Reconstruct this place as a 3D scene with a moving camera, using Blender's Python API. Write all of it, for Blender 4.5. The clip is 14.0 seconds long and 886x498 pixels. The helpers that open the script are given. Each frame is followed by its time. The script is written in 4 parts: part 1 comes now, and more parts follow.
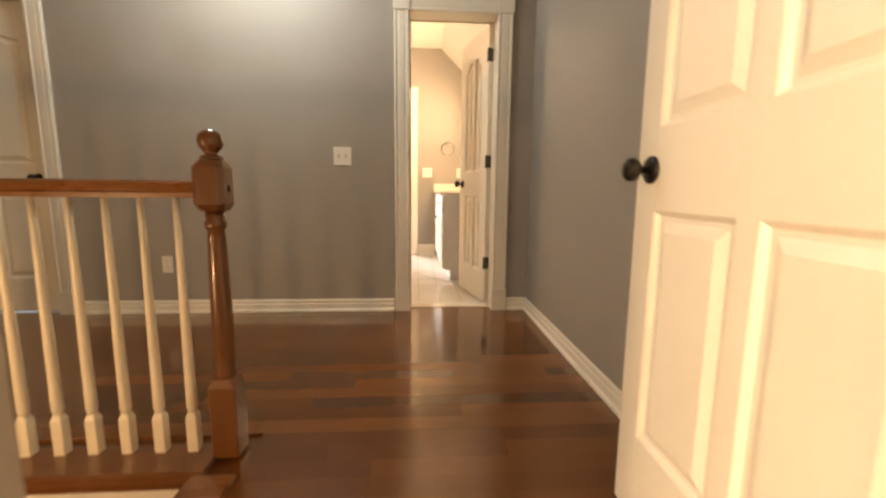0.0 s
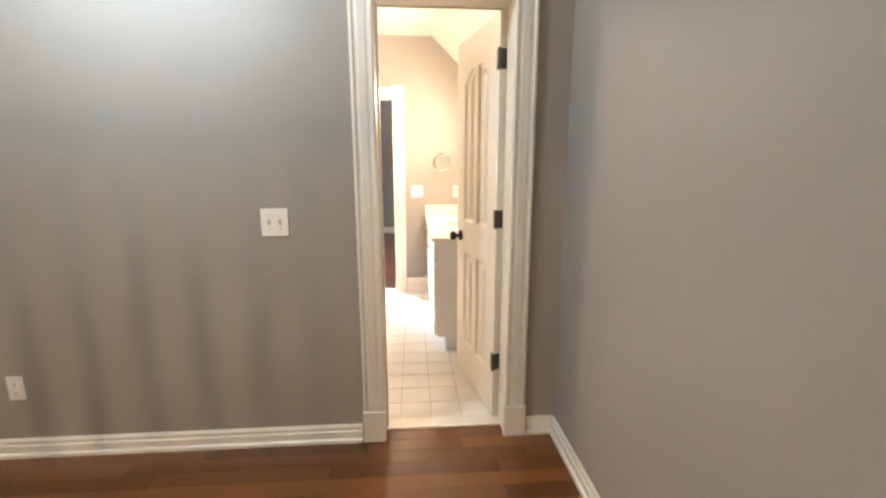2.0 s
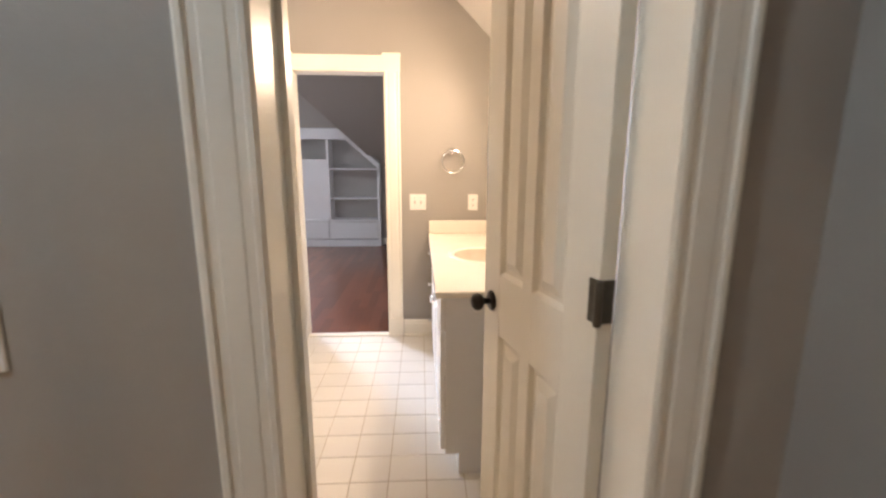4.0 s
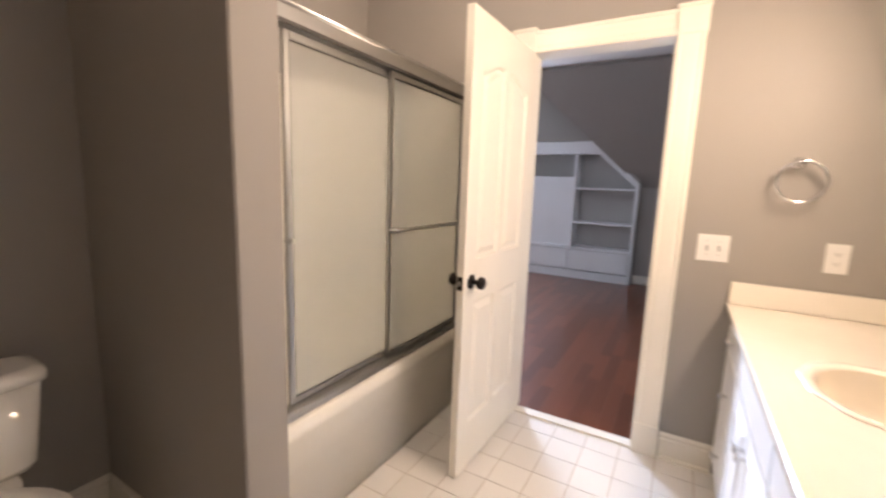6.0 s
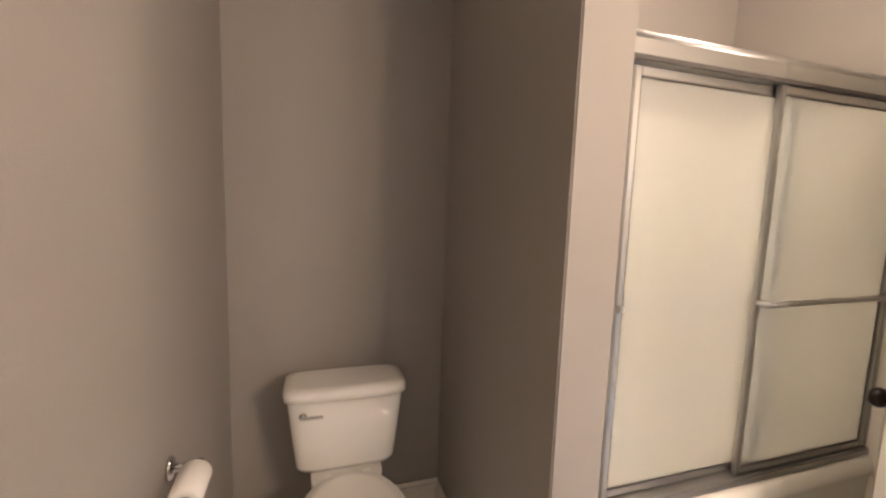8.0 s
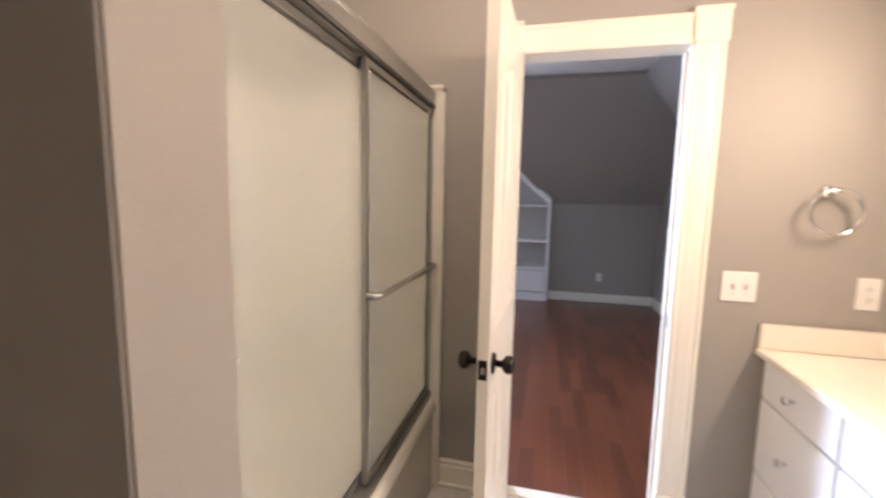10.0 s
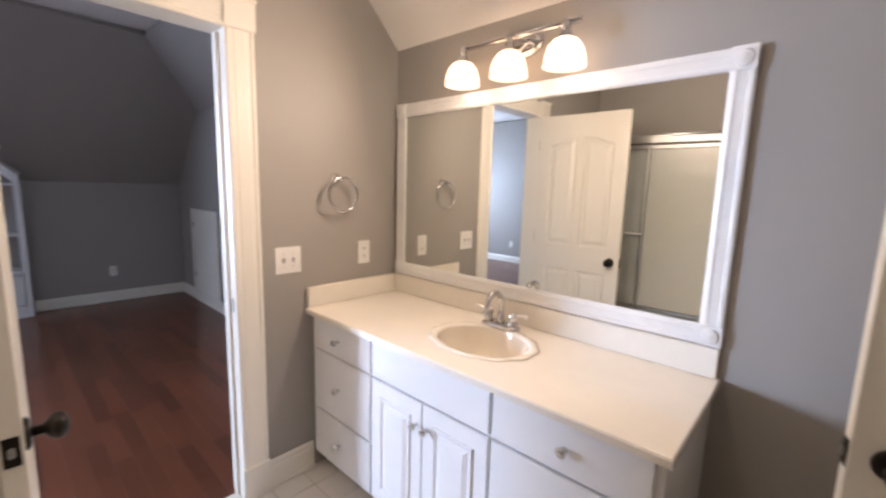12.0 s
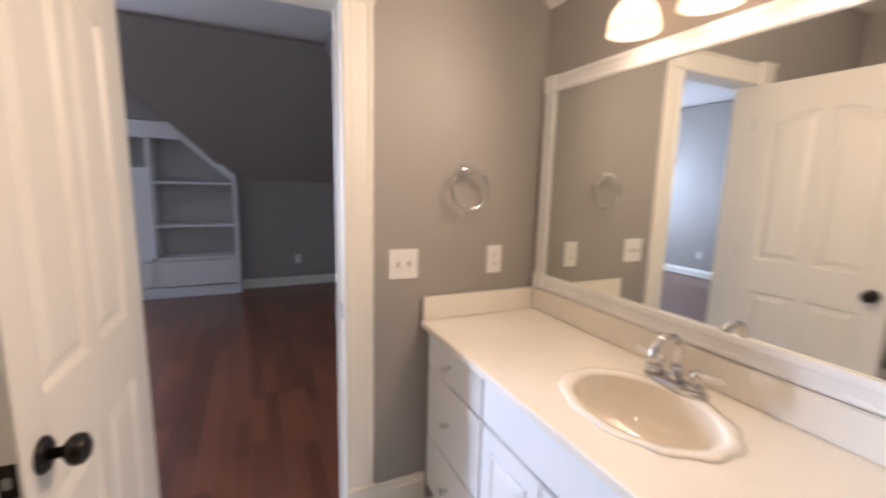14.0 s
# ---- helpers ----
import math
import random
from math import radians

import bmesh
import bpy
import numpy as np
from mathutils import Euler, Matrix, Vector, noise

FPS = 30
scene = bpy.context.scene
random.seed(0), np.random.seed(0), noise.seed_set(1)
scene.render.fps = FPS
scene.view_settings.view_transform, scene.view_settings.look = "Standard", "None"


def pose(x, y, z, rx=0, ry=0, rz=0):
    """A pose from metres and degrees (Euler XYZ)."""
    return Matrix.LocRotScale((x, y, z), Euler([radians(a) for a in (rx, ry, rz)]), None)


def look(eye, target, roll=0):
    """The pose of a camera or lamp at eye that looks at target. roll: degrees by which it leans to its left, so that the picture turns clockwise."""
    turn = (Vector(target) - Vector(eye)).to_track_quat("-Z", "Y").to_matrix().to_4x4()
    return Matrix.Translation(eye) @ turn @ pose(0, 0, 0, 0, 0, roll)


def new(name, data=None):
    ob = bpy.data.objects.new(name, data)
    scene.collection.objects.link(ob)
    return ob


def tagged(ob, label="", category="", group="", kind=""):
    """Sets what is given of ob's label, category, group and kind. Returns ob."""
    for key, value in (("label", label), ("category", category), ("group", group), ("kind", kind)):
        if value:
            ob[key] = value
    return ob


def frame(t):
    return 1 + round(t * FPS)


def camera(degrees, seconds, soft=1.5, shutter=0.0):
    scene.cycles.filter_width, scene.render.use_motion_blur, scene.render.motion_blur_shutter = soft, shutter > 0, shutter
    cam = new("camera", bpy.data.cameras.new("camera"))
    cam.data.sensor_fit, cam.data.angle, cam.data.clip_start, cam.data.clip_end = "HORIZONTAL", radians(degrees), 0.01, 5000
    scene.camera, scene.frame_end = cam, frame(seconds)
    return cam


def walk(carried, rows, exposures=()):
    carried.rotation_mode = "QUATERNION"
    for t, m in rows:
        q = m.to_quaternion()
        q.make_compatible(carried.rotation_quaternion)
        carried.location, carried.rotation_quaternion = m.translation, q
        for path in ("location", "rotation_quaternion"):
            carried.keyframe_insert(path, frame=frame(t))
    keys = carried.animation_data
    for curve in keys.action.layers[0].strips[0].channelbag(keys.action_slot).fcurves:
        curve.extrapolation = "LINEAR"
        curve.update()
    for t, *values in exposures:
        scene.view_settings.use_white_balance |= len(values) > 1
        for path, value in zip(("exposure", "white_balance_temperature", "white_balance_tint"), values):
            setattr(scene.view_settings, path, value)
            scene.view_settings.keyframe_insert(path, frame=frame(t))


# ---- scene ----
cam = camera(93.9, 14.0, soft=2.3, shutter=0.4)

PATH = [
    (0, (0.041, -2.951, 0.864), (0.173, -0.976, 0.581), 0.5),
    (0.5, (-0.005, -2.69, 1.018), (0.168, -0.721, 0.714), 0.8),
    (1, (0.013, -2.49, 1.124), (0.205, -0.521, 0.832), 1.0),
    (1.5, (0.09, -2.152, 1.237), (0.191, -0.18, 0.917), 0.9),
    (2, (0.154, -1.897, 1.31), (0.293, 0.062, 0.934), -0.1),
    (2.5, (0.177, -1.548, 1.332), (0.381, 0.404, 0.949), 0.3),
    (2.7, (0.188, -1.413, 1.324), (0.393, 0.539, 0.944), 0.7),
    (4.8, (0.22, -0.158, 1.318), (0.093, 1.807, 0.971), -0.7),
    (5, (0.217, -0.029, 1.317), (-0.03, 1.927, 0.984), -0.0),
    (5.5, (0.155, 0.176, 1.313), (-0.437, 2.058, 0.982), 1.1),
    (6, (0.058, 0.32, 1.324), (-0.925, 2.035, 1.019), 2.0),
    (6.5, (0.014, 0.372, 1.354), (-1.375, 1.785, 1.087), 2.1),
    (7, (0.002, 0.361, 1.377), (-1.673, 1.428, 1.137), 2.4),
    (7.2, (0.004, 0.364, 1.411), (-1.755, 1.292, 1.201), 2.4),
    (8.2, (-0.18, 0.43, 1.412), (-2.063, 1.03, 1.175), 1.8),
    (9.5, (-0.438, 0.558, 1.402), (-1.531, 2.217, 1.174), 0.9),
    (10, (-0.565, 0.689, 1.403), (-1.041, 2.617, 1.169), 1.1),
    (10.5, (-0.657, 0.733, 1.442), (-0.508, 2.71, 1.176), 0.6),
    (11, (-0.708, 0.757, 1.442), (0.002, 2.605, 1.161), 0.9),
    (11.5, (-0.724, 0.782, 1.428), (0.44, 2.384, 1.151), 1.3),
    (12, (-0.708, 0.765, 1.429), (0.753, 2.1, 1.139), 1.6),
    (12.5, (-0.672, 0.731, 1.421), (0.961, 1.844, 1.116), 1.6),
    (13, (-0.588, 0.71, 1.403), (1.099, 1.73, 1.069), 1.5),
    (13.5, (-0.427, 0.838, 1.398), (1.017, 2.189, 1.097), 1.1),
    (14, (-0.351, 1.006, 1.403), (0.483, 2.797, 1.095), 1.4),
]
EXPOSURES = [(0.0, 1.83, 9900, 19), (0.5, 1.92, 8500, 18), (1.0, 2.02, 7700, 17), (1.8, 2.27, 7200, 14), (2.7, 2.1, 7000, 13), (4.8, 1.25, 7000, 18), (5.5, 1.22, 6450, 18), (6.5, 1.33, 6500, 17), (7.0, 1.6, 6450, 17), (7.2, 1.65, 6450, 17), (9.5, 1.45, 6400, 18), (10.0, 1.36, 6300, 18), (10.6, 0.96, 6200, 18), (11.0, 0.72, 6150, 18), (12.5, 0.72, 6150, 18), (14.0, 0.6, 6150, 18)]
walk(cam, [(t, look(eye, target, roll)) for t, eye, target, roll in PATH], EXPOSURES)

# ---- light ----
world = bpy.data.worlds.new("sky")
scene.world = world
world.use_nodes = True
wn = world.node_tree
sky = wn.nodes.new("ShaderNodeTexSky")
sky.sky_type, sky.sun_disc, sky.sun_elevation, sky.sun_rotation = "NISHITA", False, radians(40), radians(200)
wn.links.new(sky.outputs[0], wn.nodes["Background"].inputs[0])
wn.nodes["Background"].inputs[1].default_value = 0.1


def lamp(name, kind, where, watts, colour, size=0.05, target=None, size_y=None):
    data = bpy.data.lights.new(name, kind)
    data.energy, data.color = watts, colour
    ob = new(name, data)
    if kind == "AREA":
        data.shape, data.size, data.size_y = "RECTANGLE", size, size_y or size
        ob.matrix_basis = look(where, target)
    else:
        data.shadow_soft_size = size
        ob.location = where
    return ob


WARM, COOL = (1.0, 0.72, 0.45), (0.62, 0.77, 1.0)
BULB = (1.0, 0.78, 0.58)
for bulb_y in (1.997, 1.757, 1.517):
    lamp("vanity_bulb_light", "POINT", (0.735, bulb_y, 1.900), 0.5, BULB, 0.03)
    # area lamp added in front of the shade, standing in for its forward glow
    lamp("vanity_shade_fill", "AREA", (0.640, bulb_y, 1.910), 3.1, BULB, 0.14, (-1.0, bulb_y, 1.35), 0.14)
# fill lamp added to brighten the bathroom; its source is unseen
lamp("bath_fill_light", "POINT", (-0.88, 1.45, 2.50), 8.5, (1.0, 0.84, 0.68), 0.08)
lamp("stair_lamp_light", "POINT", (-1.65, -2.75, 0.42), 10.5, WARM, 0.04)
lamp("back_room_light", "POINT", (-2.14, -6.40, 1.3), 235, (1.0, 0.88, 0.72), 0.13)
lamp("hall_ceiling_light", "POINT", (-0.95, -0.66, 2.48), 14.5, (0.62, 0.83, 1.0), 0.09)
lamp("window_daylight", "AREA", (-3.45, 6.79, 1.5), 82, COOL, 1.0, (-3.3, 3.0, 1.0), 1.2)
window_light = lamp("window_sky_beam", "AREA", (-3.45, 6.78, 1.5), 34, COOL, 1.0, (-0.3, 2.6, 0.9), 1.2)
window_light.data.spread = radians(60)

# ---- materials ----


def material(name, colour, rough=0.5, metal=0.0, vary=0.06, scale=3.0, grain=60.0, bump=0.05, spec=0.5, coat=0.0,
             pieces=0.0, stretch=(1, 1, 1), distance=0.002):
    """Painted or mineral surface: stains at one scale, grain and relief at another."""
    m = bpy.data.materials.new(name)
    m.use_nodes = True
    n, links = m.node_tree.nodes, m.node_tree.links
    b = n["Principled BSDF"]
    b.inputs["Roughness"].default_value, b.inputs["Metallic"].default_value = rough, metal
    b.inputs["Specular IOR Level"].default_value, b.inputs["Coat Weight"].default_value = spec, coat
    b.inputs["Coat Roughness"].default_value = 0.12
    co = n.new("ShaderNodeTexCoord")
    mp = n.new("ShaderNodeMapping")
    mp.inputs["Scale"].default_value = stretch
    links.new(co.outputs["Object"], mp.inputs[0])
    big, fine = n.new("ShaderNodeTexNoise"), n.new("ShaderNodeTexNoise")
    for t, sc in ((big, scale), (fine, grain)):
        links.new(mp.outputs[0], t.inputs["Vector"])
        t.inputs["Scale"].default_value, t.inputs["Detail"].default_value = sc, 4
    add = n.new("ShaderNodeMath")
    add.operation = "MULTIPLY_ADD"
    links.new(fine.outputs[0], add.inputs[0])
    add.inputs[1].default_value = 0.5
    links.new(big.outputs[0], add.inputs[2])
    last = add
    if pieces:
        info = n.new("ShaderNodeObjectInfo")
        more = n.new("ShaderNodeMath")
        more.operation = "MULTIPLY_ADD"
        links.new(info.outputs["Random"], more.inputs[0])
        more.inputs[1].default_value = pieces
        links.new(add.outputs[0], more.inputs[2])
        last = more
    ramp = n.new("ShaderNodeMapRange")
    links.new(last.outputs[0], ramp.inputs[0])
    ramp.inputs[1].default_value, ramp.inputs[2].default_value = 0.3, 1.2 + pieces
    ramp.inputs[3].default_value, ramp.inputs[4].default_value = 1 - vary, 1 + vary
    mul = n.new("ShaderNodeVectorMath")
    mul.operation = "SCALE"
    mul.inputs[0].default_value = colour
    links.new(ramp.outputs[0], mul.inputs["Scale"])
    links.new(mul.outputs[0], b.inputs["Base Color"])
    rr = n.new("ShaderNodeMapRange")
    links.new(big.outputs[0], rr.inputs[0])
    rr.inputs[3].default_value, rr.inputs[4].default_value = max(0.02, rough - 0.06), min(1, rough + 0.06)
    links.new(rr.outputs[0], b.inputs["Roughness"])
    if bump:
        bp = n.new("ShaderNodeBump")
        bp.inputs["Strength"].default_value, bp.inputs["Distance"].default_value = bump, distance
        links.new(fine.outputs[0], bp.inputs["Height"])
        links.new(bp.outputs[0], b.inputs["Normal"])
    return m


PAINT_GREY = material("greige wall paint", (0.34, 0.315, 0.285), 0.55, vary=0.05, scale=1.2, grain=220, bump=0.25, spec=0.35)
CEILING_PAINT = material("ceiling paint", (0.74, 0.71, 0.67), 0.7, vary=0.03, scale=1.5, grain=180, bump=0.25)
TRIM = material("cream trim enamel", (0.80, 0.76, 0.67), 0.32, vary=0.04, scale=2.5, grain=90, bump=0.06)
DOOR_PAINT = material("cream door enamel", (0.78, 0.74, 0.65), 0.35, vary=0.035, scale=2.2, grain=130, bump=0.12, stretch=(1, 1, 0.2))
HALL_WOOD = material("brown hardwood", (0.165, 0.056, 0.015), 0.15, vary=0.46, scale=2.2, grain=26, bump=0.10, pieces=2.8, coat=0.5, stretch=(0.35, 5, 5))
BED_WOOD = material("red hardwood", (0.145, 0.045, 0.020), 0.30, vary=0.36, scale=2.2, grain=26, bump=0.10, pieces=2.8, coat=0.3, stretch=(5, 0.35, 5))
OAK = material("stained oak", (0.155, 0.055, 0.016), 0.3, vary=0.3, scale=4, grain=40, bump=0.1, coat=0.3, stretch=(3, 3, 0.4))
RAIL_WOOD = material("stained oak rail", (0.22, 0.082, 0.024), 0.28, vary=0.3, scale=4, grain=40, bump=0.1, coat=0.3, stretch=(0.4, 4, 4))
BALUSTER_PAINT = material("cream baluster paint", (0.78, 0.72, 0.60), 0.4, vary=0.05, scale=8, grain=90)
TILE = material("white glazed tile", (0.77, 0.745, 0.70), 0.36, vary=0.06, scale=5, grain=60, bump=0.05, pieces=0.8)
GROUT = material("beige grout", (0.50, 0.43, 0.34), 0.85, vary=0.2, scale=6, grain=120, bump=0.4)
MARBLE = material("cream cultured marble", (0.83, 0.775, 0.675), 0.18, vary=0.05, scale=4, grain=20, bump=0.0, coat=0.3)
SINK_GLAZE = material("biscuit basin glaze", (0.77, 0.69, 0.56), 0.1, vary=0.03, scale=4, grain=30, bump=0.0, coat=0.5)
CABINET = material("white thermofoil", (0.80, 0.80, 0.80), 0.3, vary=0.03, scale=3, grain=80, bump=0.04)
PORCELAIN = material("white porcelain", (0.80, 0.78, 0.73), 0.08, vary=0.03, scale=3, grain=30, bump=0.0, coat=0.5)
ACRYLIC = material("almond tub acrylic", (0.82, 0.79, 0.71), 0.2, vary=0.04, scale=2, grain=30, bump=0.0, coat=0.3)
CHROME = material("chrome", (0.66, 0.66, 0.67), 0.08, 1.0, vary=0.03, bump=0.0)
NICKEL = material("brushed aluminium", (0.43, 0.43, 0.42), 0.38, 1.0, vary=0.03, grain=150, bump=0.0)
BRONZE = material("oil-rubbed bronze", (0.020, 0.016, 0.013), 0.3, 0.6, vary=0.3, scale=20, grain=90, bump=0.05)
DARK_STEEL = material("aged hinge steel", (0.10, 0.09, 0.075), 0.42, 0.8, vary=0.25, scale=20, grain=120, bump=0.1)
PLASTIC = material("white plastic", (0.80, 0.78, 0.74), 0.35, vary=0.02, bump=0.0)
SLOT = material("dark slot", (0.06, 0.055, 0.05), 0.6, vary=0.1)
TOGGLE = material("grey toggle plastic", (0.45, 0.44, 0.42), 0.4, vary=0.05)
PAPER = material("toilet paper", (0.82, 0.80, 0.76), 0.95, vary=0.04, grain=200, bump=0.4)
# beige-grey back panel, set darker than the rest of the bookcase
BACKING_TONE = material("beige bookcase backing", (0.52, 0.50, 0.47), 0.6, vary=0.05, scale=2, grain=60)
BOOKCASE_PAINT = material("white bookcase paint", (0.82, 0.82, 0.82), 0.4, vary=0.03, scale=2, grain=60)
FRAME_PAINT = material("whitewashed frame", (0.78, 0.77, 0.74), 0.4, vary=0.10, scale=9, grain=50, bump=0.15, stretch=(1, 0.4, 1))
MIRROR = material("mirror silver", (0.85, 0.865, 0.84), 0.0, 1.0, vary=0.0, bump=0.0)
for inp in ("Roughness",):
    mb = MIRROR.node_tree.nodes["Principled BSDF"]
    MIRROR.node_tree.links.remove(mb.inputs[inp].links[0])
    mb.inputs[inp].default_value = 0.0


def frosted(name, colour, through_share):
    """Obscure glass: scatters light through, with a soft sheen."""
    m = bpy.data.materials.new(name)
    m.use_nodes = True
    n, links = m.node_tree.nodes, m.node_tree.links
    b = n["Principled BSDF"]
    b.inputs["Base Color"].default_value = (*colour, 1)
    b.inputs["Roughness"].default_value = 0.35
    tex, bp = n.new("ShaderNodeTexNoise"), n.new("ShaderNodeBump")
    tex.inputs["Scale"].default_value = 140
    bp.inputs["Strength"].default_value, bp.inputs["Distance"].default_value = 0.3, 0.002
    links.new(tex.outputs[0], bp.inputs["Height"])
    links.new(bp.outputs[0], b.inputs["Normal"])
    tr, mix = n.new("ShaderNodeBsdfTranslucent"), n.new("ShaderNodeMixShader")
    tr.inputs[0].default_value = (*colour, 1)
    mix.inputs[0].default_value = through_share
    links.new(b.outputs[0], mix.inputs[1])
    links.new(tr.outputs[0], mix.inputs[2])
    links.new(mix.outputs[0], n["Material Output"].inputs[0])
    return m


FROST = frosted("obscure shower glass", (0.91, 0.93, 0.92), 0.25)
fb = FROST.node_tree.nodes["Principled BSDF"]
fb.inputs["Transmission Weight"].default_value, fb.inputs["Roughness"].default_value = 0.9, 0.11
SHADE = frosted("frosted lamp glass", (0.9, 0.80, 0.68), 0.5)
SHADE.node_tree.nodes["Principled BSDF"].inputs["Emission Color"].default_value = (1.0, 0.80, 0.58, 1)
SHADE.node_tree.nodes["Principled BSDF"].inputs["Emission Strength"].default_value = 0.65
BULB_GLOW = bpy.data.materials.new("lit bulb")
BULB_GLOW.use_nodes = True
bb = BULB_GLOW.node_tree.nodes["Principled BSDF"]
bb.inputs["Emission Color"].default_value = (1.0, 0.85, 0.62, 1)
bb.inputs["Emission Strength"].default_value = 12
GLASS = bpy.data.materials.new("window glass")
GLASS.use_nodes = True
gb = GLASS.node_tree.nodes["Principled BSDF"]
gb.inputs["Transmission Weight"].default_value, gb.inputs["Roughness"].default_value = 1.0, 0.0

# ---- building blocks ----


def box(bm, x0, x1, y0, y1, z0, z1, bevel=0.0):
    m = Matrix.Translation(((x0 + x1) / 2, (y0 + y1) / 2, (z0 + z1) / 2)) @ Matrix.Diagonal((abs(x1 - x0), abs(y1 - y0), abs(z1 - z0), 1))
    made = bmesh.ops.create_cube(bm, size=1, matrix=m)["verts"]
    if bevel:
        edges = list({e for v in made for e in v.link_edges})
        bmesh.ops.bevel(bm, geom=edges, offset=bevel, segments=2, affect="EDGES", clamp_overlap=True)
    return bm


def blk(x0, x1, y0, y1, z0, z1, bevel=0.0):
    return box(bmesh.new(), x0, x1, y0, y1, z0, z1, bevel)


def lathe(bm, profile, m=Matrix(), steps=24, closed_ends=True):
    """Turn (radius, height) pairs about the local z axis."""
    rings = []
    for r, z in profile:
        rings.append([bm.verts.new(m @ Vector((r * math.cos(2 * math.pi * i / steps), r * math.sin(2 * math.pi * i / steps), z))) for i in range(steps)])
    for a, b in zip(rings, rings[1:]):
        for i in range(steps):
            bm.faces.new((a[i], a[(i + 1) % steps], b[(i + 1) % steps], b[i])).smooth = True
    if closed_ends:
        for ring in (rings[0], rings[-1]):
            bm.faces.new(ring)
    return bm


def tube(bm, points, r, steps=12, closed=False):
    pts = [Vector(p) for p in points]
    rings, n = [], len(pts)
    up = None
    for i, p in enumerate(pts):
        d = (pts[(i + 1) % n] - pts[i - 1]) if closed or 0 < i < n - 1 else (pts[1] - p if i == 0 else p - pts[i - 1])
        d.normalize()
        if up is None:
            up = d.orthogonal().normalized()
        up = (up - d * up.dot(d)).normalized()
        side = d.cross(up)
        rings.append([bm.verts.new(p + r * (math.cos(2 * math.pi * k / steps) * up + math.sin(2 * math.pi * k / steps) * side)) for k in range(steps)])
    for i in range(n if closed else n - 1):
        a, b = rings[i], rings[(i + 1) % n]
        for k in range(steps):
            bm.faces.new((a[k], a[(k + 1) % steps], b[(k + 1) % steps], b[k])).smooth = True
    if not closed:
        bm.faces.new(rings[0]), bm.faces.new(rings[-1])
    return bm


def prism(bm, outline, m, depth):
    """A flat outline in the local xy plane, thickened along local z."""
    a = [bm.verts.new(m @ Vector((x, y, 0))) for x, y in outline]
    b = [bm.verts.new(m @ Vector((x, y, depth))) for x, y in outline]
    bm.faces.new(a), bm.faces.new(b)
    for i in range(len(a)):
        j = (i + 1) % len(a)
        bm.faces.new((a[i], a[j], b[j], b[i]))
    return bm


def loft(bm, loops, cap=True, first=True):
    rings = [[bm.verts.new(p) for p in loop] for loop in loops]
    for a, b in zip(rings, rings[1:]):
        for i in range(len(a)):
            j = (i + 1) % len(a)
            bm.faces.new((a[i], a[j], b[j], b[i])).smooth = True
    if cap:
        bm.faces.new(rings[-1])
        if first:
            bm.faces.new(rings[0])
    return bm


def mesh_of(name, bm, mat):
    bmesh.ops.recalc_face_normals(bm, faces=bm.faces)
    me = bpy.data.meshes.new(name)
    bm.to_mesh(me)
    bm.free()
    me.materials.append(mat)
    return me


def part(name, bm, mat, parent=None, label=""):
    ob = new(name, mesh_of(name, bm, mat))
    ob.parent = parent
    return tagged(ob, label)


def thing(name, at, label, category, turn=0, group=""):
    ob = new(name)
    ob.matrix_basis = pose(*at, 0, 0, turn)
    ob.empty_display_size = 0.1
    return tagged(ob, label, category, group)


def structure(name, bm, mat, label, category):
    return tagged(part(name, bm, mat), label, category, kind="structure")


def holder(name, label, category):
    return tagged(new(name), label, category, kind="structure")


TOP = 2.62      # hall and bathroom ceiling
BED_TOP = 2.75
RX = 0.845      # outer wall line
BY = 2.55       # bathroom side of the wall to the bedroom

# ---- walls and ceilings ----
HY = -0.04     # hall side of the wall to the bathroom
w = blk(-3.5, 0.0 - 0.02, HY, 0.12, 2.05, TOP)
box(w, -2.37, -0.02, HY, 0.12, -0.02, 2.05)
box(w, -3.5, -3.17, HY, 0.12, -0.02, 2.05)
box(w, -0.02, 0.61, HY, 0.12, 2.05, TOP)
box(w, 0.61, RX, HY, 0.12, -0.02, TOP)
structure("wall_hall_north", w, PAINT_GREY, "greige painted wall between hall and bathroom", "wall")
structure("wall_east", blk(RX, RX + 0.12, -6.6, BY + 0.12, -0.02, 2.75), PAINT_GREY, "greige painted outer wall", "wall")
w = blk(-4.6, -0.72, BY, BY + 0.12, -0.02, 2.9)
box(w, -0.72, -0.025, BY, BY + 0.12, 2.05, 2.9)
box(w, -0.025, RX + 0.1, BY, BY + 0.12, -0.02, 2.9)
structure("wall_bath_north", w, PAINT_GREY, "greige painted wall between bathroom and bedroom", "wall")
structure("wall_partition", blk(-1.85, -0.95, 0.985, 1.135, -0.02, TOP, 0.004), PAINT_GREY, "greige partition between tub and toilet nook", "wall")
structure("wall_bath_west", blk(-1.97, -1.85, 0.12, BY, -0.02, TOP), PAINT_GREY, "greige wall behind toilet and tub", "wall")
w = blk(-0.40, -0.28, -3.4, -2.62, -0.02, TOP)
box(w, 0.64, RX, -2.74, -2.62, -0.02, TOP)
box(w, -0.28, 0.64, -2.74, -2.62, 2.05, TOP)
structure("wall_hall_south", w, PAINT_GREY, "greige wall round the doorway to the hall", "wall")
structure("wall_hall_west", blk(-3.62, -3.5, -3.4, 0.12, -2.7, TOP), PAINT_GREY, "greige hall end wall", "wall")
w = blk(-3.5, -0.40, -3.52, -3.4, -2.7, TOP)
structure("wall_stairwell_south", w, PAINT_GREY, "greige wall along the stairwell", "wall")
